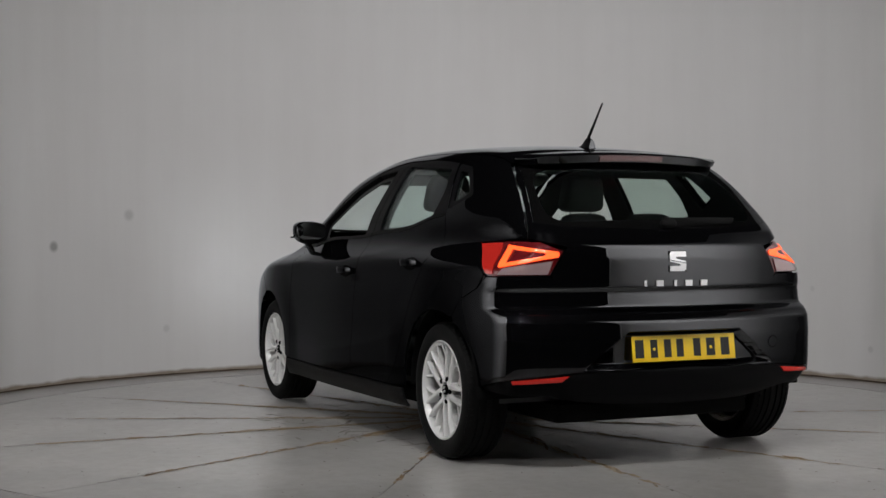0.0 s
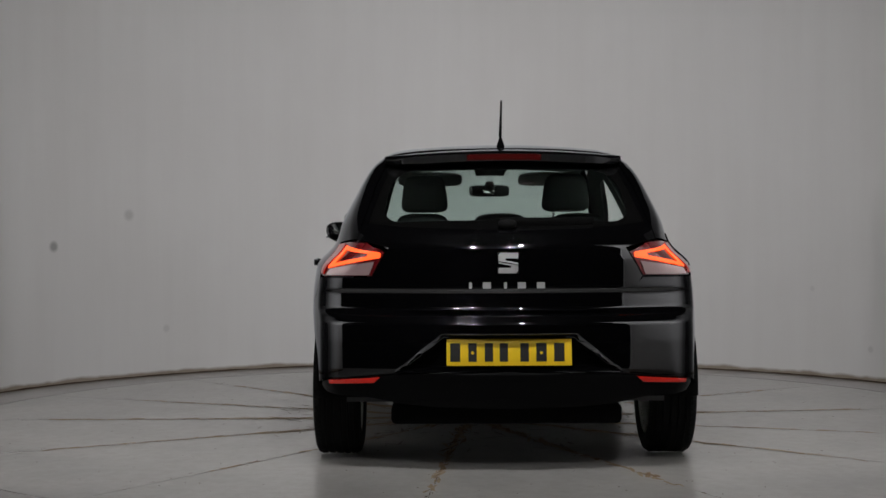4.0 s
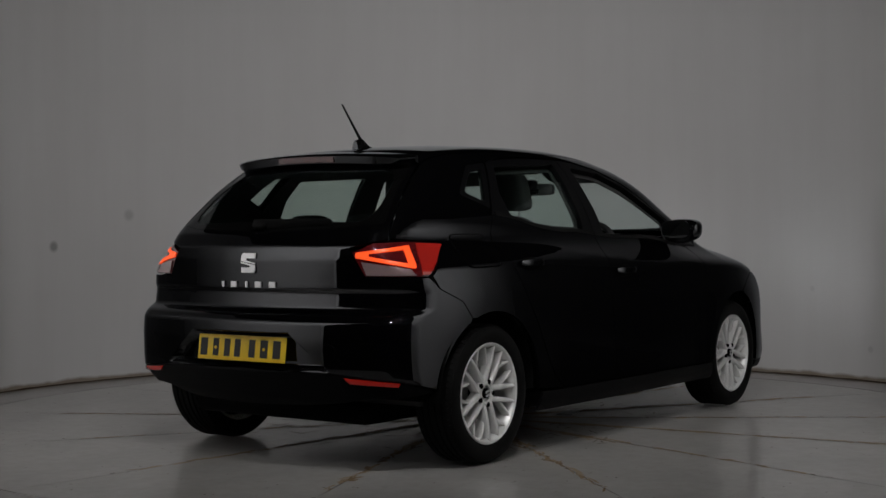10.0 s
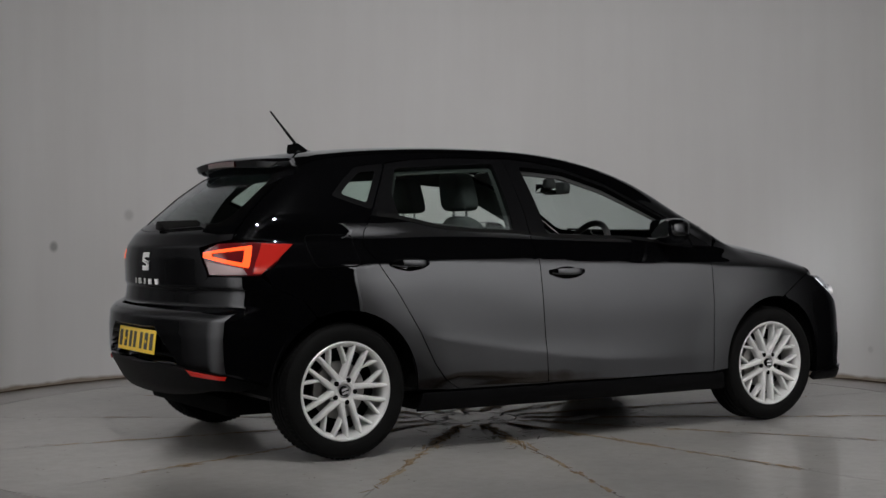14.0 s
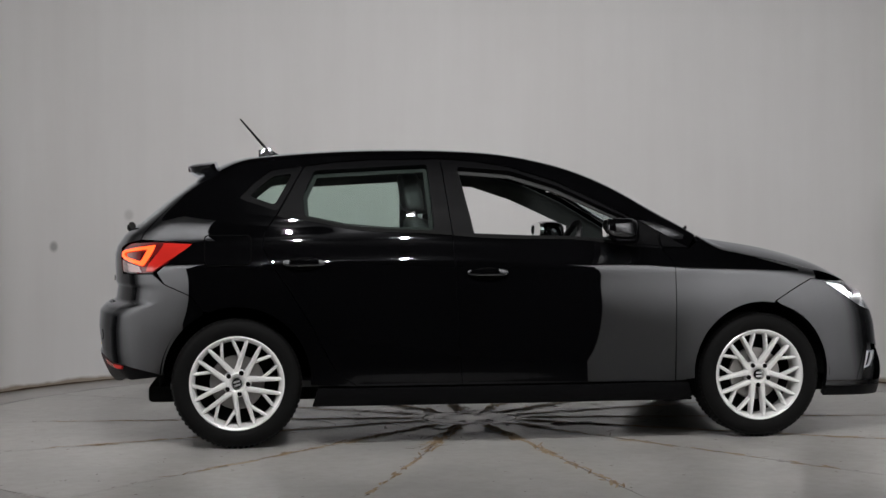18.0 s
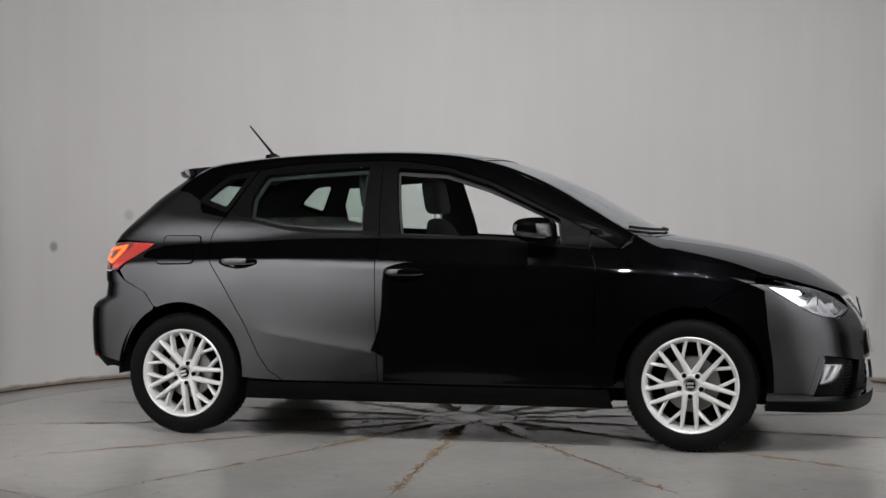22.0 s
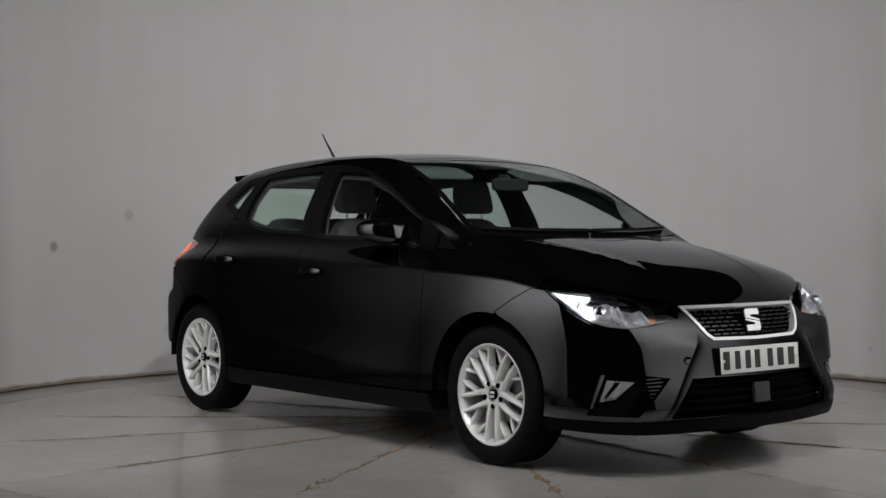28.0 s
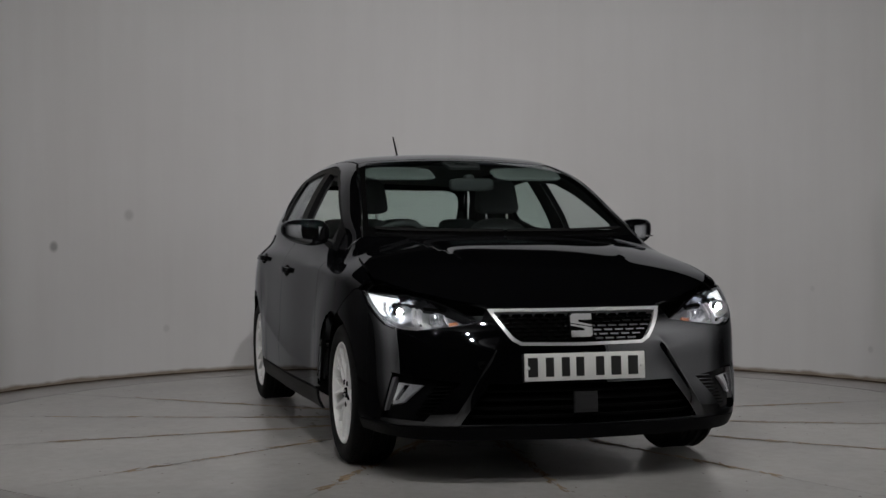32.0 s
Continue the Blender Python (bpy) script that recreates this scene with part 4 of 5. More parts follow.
for x in (AXLE, -AXLE):
    for s in (-1, 1):
        m = Matrix.Translation((x, 0.748 * s, 0.306)) @ Matrix.Rotation(0 if s < 0 else math.pi, 4, "Z") @ Matrix.Rotation(radians(2 if x > 0 else -13), 4, "Y")
        rim = link("alloy_wheel", RIM, ALLOY, car, "silver multi-spoke alloy wheel")
        rim.matrix_local = m
        link("hub", HUB, ALLOY, rim)
        for me in SPOKES:
            link("spoke", me, ALLOY, rim)
        link("tyre", TYRE, RUBBER, rim, "black road tyre")
        link("hub_cap", CAP, GAP_BLACK, rim)
        link("cap_mark", CAP_MARK, CHROME, rim)
        link("brake_disc", DISC, STEEL, rim)
        link("brake_shield", SHIELD, LINER, rim)
        for k in range(5):
            b = link("wheel_bolt", BOLT, GAP_BLACK, rim)
            q = radians(90 + 36 + 72 * k)
            b.matrix_local = Matrix.Translation((0.052 * math.cos(q), 0, 0.052 * math.sin(q)))
        # liner over the wheel
        bm = bmesh.new()
        rows = []
        for y in (0.50, 0.842):
            rows.append([bm.verts.new((x + 0.362 * math.cos(q), y * s, HUB_Z + 0.362 * math.sin(q))) for q in np.linspace(radians(-4), radians(184), 37)])
        cen = bm.verts.new((x, 0.50 * s, HUB_Z))
        for i in range(36):
            bm.faces.new((rows[0][i], rows[0][i + 1], rows[1][i + 1], rows[1][i]))
            bm.faces.new((rows[0][i], rows[0][i + 1], cen))
        part("wheel_liner", bm, LINER, car)


# ---- small outer parts ----
def box(bm, x0, x1, y0, y1, z0, z1, m=None, bevel=0.0):
    v = [bm.verts.new((x, y, z)) for x in (x0, x1) for y in (y0, y1) for z in (z0, z1)]
    fs = [bm.faces.new([v[i] for i in f]) for f in ((0, 1, 3, 2), (4, 6, 7, 5), (0, 4, 5, 1), (2, 3, 7, 6), (0, 2, 6, 4), (1, 5, 7, 3))]
    if bevel:
        bmesh.ops.recalc_face_normals(bm, faces=fs)
        es = list({e for f in fs for e in f.edges})
        r = bmesh.ops.bevel(bm, geom=es, offset=bevel, segments=2, affect="EDGES", profile=0.5)
        v = list({q for f in r["faces"] for q in f.verts} | {q for q in v if q.is_valid})
    if m is not None:
        bmesh.ops.transform(bm, matrix=m, verts=v)
    return v


def blob(bm, c, r, power=2.6, nu=24, nv=14, shape=None):
    """A rounded box about c."""
    def f(q):
        return math.copysign(abs(q) ** (2 / power), q)
    rings = []
    for j in range(1, nv):
        b = -math.pi / 2 + math.pi * j / nv
        rings.append([bm.verts.new((c[0] + r[0] * f(math.cos(b)) * f(math.cos(a)), c[1] + r[1] * f(math.cos(b)) * f(math.sin(a)), c[2] + r[2] * f(math.sin(b)))) for a in np.linspace(0, 2 * math.pi, nu + 1)[:-1]])
    lo, hi = bm.verts.new((c[0], c[1], c[2] - r[2])), bm.verts.new((c[0], c[1], c[2] + r[2]))
    for a, b in zip(rings, rings[1:]):
        for i in range(nu):
            bm.faces.new((a[i], a[(i + 1) % nu], b[(i + 1) % nu], b[i]))
    for i in range(nu):
        bm.faces.new((rings[0][(i + 1) % nu], rings[0][i], lo))
        bm.faces.new((rings[-1][i], rings[-1][(i + 1) % nu], hi))
    vs = [v for q in rings for v in q] + [lo, hi]
    if shape:
        for v in vs:
            v.co = shape(v.co)
    return vs


for s in (-1, 1):
    def wing_mirror(p):
        u = (p.y + 0.868) / 0.11
        q = p.copy()
        if s > 0 and u < 0:
            q.y = -0.868 + 0.11 * u * 0.72
        q.x = 0.575 + (p.x - 0.575) * (1.0 if p.x > 0.575 else 0.72) - 0.05 * max(0, -u) ** 1.5
        q.z = 1.022 + (p.z - 1.022) * (1 - 0.20 * max(0, -u)) + 0.012 * (u < 0) * -u
        if q.z < 1.012:
            # below the seam the shell draws in towards its foot
            q.x += 0.30 * (1.012 - q.z)
        return Vector((q.x, q.y * -s, q.z)) if s > 0 else q

    bm = bmesh.new()
    blob(bm, (0.575, -0.882, 1.020), (0.088, 0.114, 0.066), 3.0, 28, 16, wing_mirror)
    mirror = part("door_mirror", bm, PAINT, car, "black door mirror with a silver repeater strip", 60)
    bm = bmesh.new()
    rows = []
    for t in np.linspace(0, 1, 7):
        c = Vector((0.605, -0.868, 0.980)).lerp(Vector((0.630, -0.815, 0.905)), t)
        w = 0.036 + 0.014 * t
        rows.append([bm.verts.new((c.x + w * a, (c.y) * -s * -1 if s < 0 else -c.y, c.z + 0.018 * b)) for a, b in ((-1, -0.6), (-0.8, 1), (0.8, 1), (1, -0.4), (0.6, -1), (-0.6, -1))])
    for a, b in zip(rows, rows[1:]):
        for i in range(6):
            bm.faces.new((a[i], a[(i + 1) % 6], b[(i + 1) % 6], b[i]))
    bm.faces.new(rows[0])
    bm.faces.new(rows[-1])
    part("mirror_arm", bm, GAP_GLOSS, mirror)
    bm = bmesh.new()
    pts = [(0.086 * math.copysign(abs(math.cos(a)) ** 0.6, math.cos(a)), 0.047 * math.copysign(abs(math.sin(a)) ** 0.6, math.sin(a))) for a in np.linspace(0, 2 * math.pi, 25)[:-1]]
    fr = [bm.verts.new((0.502 - 0.02 * max(0, -a / 0.1), (-0.866 + a) * (1 if s < 0 else -1), 1.031 + b)) for a, b in pts]
    bk = [bm.verts.new((0.525, (-0.866 + a) * (1 if s < 0 else -1), 1.031 + b)) for a, b in pts]
    bm.faces.new(fr)
    for i in range(24):
        bm.faces.new((fr[i], fr[(i + 1) % 24], bk[(i + 1) % 24], bk[i]))
    part("mirror_glass", bm, MIRROR, mirror, "mirror glass")
    bm = bmesh.new()
    rows = []
    for t in np.linspace(0, 1, 9):
        y = -0.800 - 0.165 * t
        x = 0.575 + 0.087 * (1 - abs(2 * t - 0.75) ** 3 * 0.30) - 0.05 * max(0, t - 0.4) ** 1.5 * 1.6
        rows.append([bm.verts.new((x + dx, y * (1 if s < 0 else -1), 0.996 + dz)) for dx, dz in ((0.002, -0.004), (0.002, 0.004), (-0.02, 0.004), (-0.02, -0.004))])
    for a, b in zip(rows, rows[1:]):
        for i in range(4):
            bm.faces.new((a[i], a[(i + 1) % 4], b[(i + 1) % 4], b[i]))
    part("repeater_strip", bm, LAMP_CLEAR, mirror, "silver repeater strip")

# aerial
bm = bmesh.new()
rows = []
for t in np.linspace(0, 1, 9):
    x = -1.050 - 0.125 * t
    h = 0.006 + 0.046 * math.sin(min(1, t * 1.15) * math.pi * 0.62) ** 2
    w = 0.020 * (0.35 + 0.65 * t)
    z0 = float(CABIN(x)) - 0.004
    rows.append([bm.verts.new((x, y, z)) for y, z in ((-w, z0), (-w * 0.7, z0 + h * 0.5), (-w * 0.25, z0 + h), (w * 0.25, z0 + h), (w * 0.7, z0 + h * 0.5), (w, z0))])
for a, b in zip(rows, rows[1:]):
    for i in range(6):
        bm.faces.new((a[i], a[(i + 1) % 6], b[(i + 1) % 6], b[i]))
bm.faces.new(rows[0])
bm.faces.new(rows[-1])
aerial = part("aerial", bm, GAP_GLOSS, car, "black roof aerial")
bm = bmesh.new()
a, b = Vector((-1.138, 0, 1.470)), Vector((-1.271, 0, 1.625))
bmesh.ops.create_cone(bm, cap_ends=True, segments=12, radius1=0.0075, radius2=0.0042, depth=(b - a).length, matrix=Matrix.Translation((a + b) / 2) @ (b - a).to_track_quat("Z", "Y").to_matrix().to_4x4())
part("aerial_rod", bm, RUBBER, aerial)

# number plates: the marks on them are plain bars
MARKS = ((-0.224, 0.058), (-0.152, 0.048), (-0.084, 0.048), (-0.022, 0.048), (0.064, 0.050), (0.134, 0.060), (0.208, 0.060))


def plate(name, mat, m, label):
    bm = bmesh.new()
    box(bm, -0.26, 0.26, -0.003, 0.0, -0.0555, 0.0555, None, 0.002)
    bmesh.ops.transform(bm, matrix=m, verts=bm.verts[:])
    ob = part(name, bm, mat, car, label)
    for x, w in MARKS:
        bm = bmesh.new()
        box(bm, x - w * 0.36, x + w * 0.36, -0.0042, -0.0025, -0.0385, 0.0385)
        bmesh.ops.transform(bm, matrix=m, verts=bm.verts[:])
        part("plate_bar", bm, PLATE_K, ob)
    for x in (-0.243, 0.245) if mat is PLATE_W else (-0.152, 0.134):
        bm = bmesh.new()
        bmesh.ops.create_cone(bm, cap_ends=True, segments=12, radius1=0.0075, radius2=0.006, depth=0.005, matrix=m @ Matrix.Translation((x, -0.005, -0.002)) @ Matrix.Rotation(radians(90), 4, "X"))
        part("plate_screw", bm, mat, ob)
    return ob


plate("rear_number_plate", PLATE_Y, Matrix.Translation((-1.962, 0, 0.5155)) @ Matrix.Rotation(radians(-90), 4, "Z") @ Matrix.Rotation(radians(-7), 4, "X"), "yellow rear number plate")
plate("front_number_plate", PLATE_W, Matrix.Translation((2.082, 0, 0.470)) @ Matrix.Rotation(radians(90), 4, "Z") @ Matrix.Rotation(radians(-4), 4, "X"), "white front number plate")


def badge(name, where, r, parent, back=True):
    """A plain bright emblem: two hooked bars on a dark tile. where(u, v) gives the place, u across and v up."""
    def slab(poly, lo, hi, mat, nm, host):
        bm = bmesh.new()
        top = [bm.verts.new(where(a * r, b * r, hi)) for a, b in poly]
        low = [bm.verts.new(where(a * r, b * r, lo)) for a, b in poly]
        bm.faces.new(top)
        for i in range(len(poly)):
            bm.faces.new((top[i], top[(i + 1) % len(poly)], low[(i + 1) % len(poly)], low[i]))
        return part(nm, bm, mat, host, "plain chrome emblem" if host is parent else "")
    upper = [(-0.95, 0.2), (-0.95, 0.75), (-0.75, 0.98), (0.95, 0.98), (0.95, 0.45), (-0.25, 0.45), (-0.25, 0.28), (0.95, 0.02), (0.95, -0.12), (-0.6, 0.14)]
    lower = [(-a, -b) for a, b in upper]
    tile = slab([(-1.05, -1.05), (1.05, -1.05), (1.05, 1.05), (-1.05, 1.05)], -0.004, 0.002, GAP_BLACK, name, parent)
    slab(upper, 0.002, 0.007, CHROME, "emblem_bar", tile)
    slab(lower, 0.002, 0.007, CHROME, "emblem_bar", tile)


def on_tail(u, v, h):
    p = on_rear(np.array([-u]), np.array([0.885 + v]))
    return tuple((p + normals(p) * h)[0])


def on_nose(u, v, h):
    return (2.036 + h - 0.25 * v, u, 0.634 + v)


badge("tail_emblem", on_tail, 0.043, tailgate)
badge("grille_emblem", on_nose, 0.048, grille)
for k, w in enumerate((0.012, 0.034, 0.012, 0.034, 0.034)):
    bm = bmesh.new()
    u0 = (-0.158, -0.090, -0.012, 0.056, 0.136)[k]
    q = []
    for h in (0.002, 0.008):
        p = on_rear(np.array([-(u0 - w / 2), -(u0 + w / 2), -(u0 + w / 2), -(u0 - w / 2)]), np.array([0.780, 0.780, 0.805, 0.805]))
        q += [bm.verts.new(v) for v in (p + normals(p) * h)]
    for f in ((0, 1, 2, 3), (4, 5, 6, 7), (0, 1, 5, 4), (1, 2, 6, 5), (2, 3, 7, 6), (3, 0, 4, 7)):
        bm.faces.new([q[i] for i in f])
    part("model_mark", bm, CHROME, tailgate)

# rear wiper
bm = bmesh.new()
rows = []
for t in np.linspace(0, 1, 9):
    y = 0.03 - 0.40 * t
    p = on_rear(np.array([y]), np.array([1.040 + 0.012 * t]))
    n = normals(p)[0]
    c = p[0] + n * (0.022 - 0.006 * t)
    w = 0.016 - 0.009 * t
    rows.append([bm.verts.new(c + n * a * 0.010 + np.array((0, 0, b * w))) for a, b in ((-1, -1), (1, -0.7), (1, 0.7), (-1, 1))])
for a, b in zip(rows, rows[1:]):
    for i in range(4):
        bm.faces.new((a[i], a[(i + 1) % 4], b[(i + 1) % 4], b[i]))
bm.faces.new(rows[0])
bm.faces.new(rows[-1])
blob(bm, tuple(on_rear(np.array([0.0]), np.array([1.042]))[0] + np.array((-0.012, 0, 0.008))), (0.022, 0.040, 0.020), 2.6, 16, 8)
part("rear_wiper", bm, RUBBER, tailgate, "black rear wiper")
for y0, y1, xo in ((-0.62, -0.02, 0.0), (0.0, 0.60, 0.0)):
    bm = bmesh.new()
    rows = []
    for t in np.linspace(0, 1, 9):
        y = y0 + (y1 - y0) * t
        x = 1.085 - 0.24 * y * y - 0.02
        p = on_top(np.array([x]), np.array([y]))[0]
        rows.append([bm.verts.new((p[0] + a, p[1], p[2] + 0.012 + b)) for a, b in ((-0.006, -0.006), (-0.004, 0.007), (0.004, 0.007), (0.006, -0.006))])
    for a, b in zip(rows, rows[1:]):
        for i in range(4):
            bm.faces.new((a[i], a[(i + 1) % 4], b[(i + 1) % 4], b[i]))
    part("windscreen_wiper", bm, RUBBER, car)

# underside
bm = bmesh.new()
box(bm, -1.72, 1.85, -0.50, 0.50, 0.185, 0.27, None, 0.02)
box(bm, -0.88, 0.88, -0.74, 0.74, 0.185, 0.26, None, 0.015)
for x in (-AXLE, AXLE):
    bmesh.ops.create_cone(bm, cap_ends=True, segments=14, radius1=0.035, radius2=0.035, depth=1.3, matrix=Matrix.Translation((x, 0, 0.27)) @ Matrix.Rotation(radians(90), 4, "X"))
part("underbody", bm, LINER, car, "dark underbody")
# ---- inside the car ----
lining_out = [(0.90, 0.955)] + rail[:4] + [(x, z - 0.004) for x, z in rail[4:]] + tail_side[:5] + [(-1.60, 1.03), (-1.10, 1.0), (-0.5, 0.99), (0.3, 0.965)]
trims = ring(ring(ring(inset(lining_out, 0.006), [(x, z - 0.008) if z > 1.2 else (x, z) for x, z in inset(FRONT_WIN, 0.012)]), inset(REAR_WIN, 0.02)), inset(QUARTER, 0.016))
panel("side_lining", trims, on_side, SIDE_TRIM, car, "grey pillar lining", both=True, lift=-0.034, thick=0.006, du=0.08, dv=0.05)
panel("roof_lining", inset(whole_roof, 0.02), on_top, LINING, car, "pale grey roof lining", lift=-0.035, thick=0.006, du=0.12, dv=0.12)
panel("screen_header", [(0.23, -0.10), (0.36, -0.08), (0.36, 0.08), (0.23, 0.10)], on_top, DASH, car, lift=-0.008, thick=0.012)
low = inset([(-1.60, 1.03), (-1.10, 1.09), (-0.95, 1.07), (-0.5, 1.01), (0.3, 0.975), (0.85, 0.93), (0.85, 0.32), (-0.72, 0.32), (-1.0, 0.70), (-1.45, 0.72), (-1.62, 0.85)], 0.005)
panel("door_lining", low, on_side, DASH, car, both=True, lift=-0.045, thick=0.01, du=0.10, dv=0.08)
bm = bmesh.new()
box(bm, -1.60, 0.95, -0.70, 0.70, 0.27, 0.30)
part("carpet", bm, CLOTH, car)
bm = bmesh.new()
box(bm, -1.62, -1.08, -0.60, 0.60, 0.985, 1.0, None, 0.004)
part("parcel_shelf", bm, CLOTH, car)
bm = bmesh.new()
blob(bm, (0.86, 0, 0.80), (0.30, 0.69, 0.165), 4.0, 40, 16, lambda p: Vector((p.x - 0.30 * (abs(p.y) / 0.69) ** 2 * (p.x > 0.86) * 0.6, p.y, p.z - 0.02 * (p.x > 0.95))))
dash = part("dashboard", bm, DASH, car, "dark dashboard", 60)
bm = bmesh.new()
blob(bm, (0.60, -0.36, 0.935), (0.09, 0.17, 0.045), 2.6)
part("instrument_hood", bm, DASH, dash, "", 60)


def seat(y, dx):
    bm = bmesh.new()

    def back(p):
        t = (p.z - 0.50) / 0.58
        return Vector((p.x - 0.20 * t - 0.02, y + (p.y - y) * (1.0 - 0.26 * max(0, t - 0.55) / 0.45), p.z))

    blob(bm, (-0.17 + dx, y, 0.79), (0.075, 0.255, 0.31), 3.2, 28, 18, back)
    ob = part("front_seat", bm, CLOTH, car, "dark cloth front seat", 60)
    bm = bmesh.new()
    blob(bm, (0.10 + dx, y, 0.46), (0.29, 0.26, 0.10), 3.4, 28, 12)
    part("seat_cushion", bm, CLOTH, ob, "", 60)
    bm = bmesh.new()
    blob(bm, (-0.405 + dx, y, 1.222), (0.052, 0.128, 0.098), 5.0, 28, 16, lambda p: Vector((p.x - 0.18 * (p.z - 1.222), y + (p.y - y) * (0.92 - 1.1 * (p.z - 1.222)), p.z)))
    part("headrest", bm, CLOTH, ob, "", 60)
    for dy in (-0.062, 0.062):
        bm = bmesh.new()
        bmesh.ops.create_cone(bm, cap_ends=True, segments=10, radius1=0.0065, radius2=0.0065, depth=0.12, matrix=Matrix.Translation((-0.392 + dx, y + dy, 1.105)))
        part("headrest_post", bm, CHROME, ob, "chrome headrest post")


seat(-0.370, 0.0)
seat(0.370, 0.12)
bm = bmesh.new()
blob(bm, (-0.99, 0, 0.76), (0.08, 0.64, 0.245), 5.0, 40, 14, lambda p: Vector((p.x - 0.30 * (p.z - 0.76), p.y, p.z)))
bench = part("rear_bench", bm, CLOTH, car, "dark cloth rear bench", 60)
bm = bmesh.new()
blob(bm, (-0.68, 0, 0.48), (0.30, 0.64, 0.09), 5.0, 40, 10)
part("bench_cushion", bm, CLOTH, bench, "", 60)
for y in (-0.37, 0.0, 0.37):
    bm = bmesh.new()
    blob(bm, (-1.085, y, 1.045), (0.045, 0.125, 0.062), 3.2, 20, 10)
    part("rear_headrest", bm, CLOTH, bench, "", 60)
# steering wheel on the right-hand side
bm = bmesh.new()
m = Matrix.Translation((0.40, -0.36, 0.90)) @ Matrix.Rotation(radians(-66), 4, "Y")
R, r = 0.180, 0.0165
rings = []
for a in np.linspace(0, 2 * math.pi, 41)[:-1]:
    c = Vector((R * math.cos(a), R * math.sin(a), 0))
    d = c.normalized()
    rings.append([bm.verts.new(m @ (c + d * (r * math.cos(b)) + Vector((0, 0, r * math.sin(b))))) for b in np.linspace(0, 2 * math.pi, 11)[:-1]])
for k in range(40):
    a, b = rings[k], rings[(k + 1) % 40]
    for i in range(10):
        bm.faces.new((a[i], a[(i + 1) % 10], b[(i + 1) % 10], b[i]))
wheel = part("steering_wheel", bm, DASH, car, "dark steering wheel on the right", 60)
bm = bmesh.new()
blob(bm, (0, 0, 0), (0.075, 0.085, 0.03), 2.6)
for a in (90, -90, 180):
    q = radians(a)
    box(bm, 0.05, 0.175, -0.022, 0.022, -0.008, 0.010, Matrix.Rotation(q, 4, "Z"))
bmesh.ops.transform(bm, matrix=m, verts=bm.verts[:])
part("wheel_hub", bm, DASH, wheel)
bm = bmesh.new()
blob(bm, (0.467, 0.0, 1.262), (0.022, 0.118, 0.034), 5.0, 28, 10)
mirror = part("interior_mirror", bm, DASH, car, "", 60)
bm = bmesh.new()
box(bm, -0.002, 0.002, -0.106, 0.106, -0.026, 0.026, Matrix.Translation((0.436, 0.004, 1.263)) @ Matrix.Rotation(radians(19), 4, "Z"), 0.001)
part("mirror_glass", bm, MIRROR, mirror)
bm = bmesh.new()
blob(bm, (0.42, 0, 1.288), (0.035, 0.028, 0.030), 3.0, 16, 8)
part("mirror_foot", bm, DASH, mirror)
for y in (-0.345, 0.345):
    bm = bmesh.new()
    blob(bm, (0.315, y, 1.325), (0.085, 0.185, 0.011), 4.5, 28, 8, lambda p: Vector((p.x, p.y, p.z - 0.36 * (p.x - 0.315) - 0.10 * (abs(p.y) - 0.34) ** 2)))
    part("sun_visor", bm, LINING, car, "pale grey sun visor", 60)
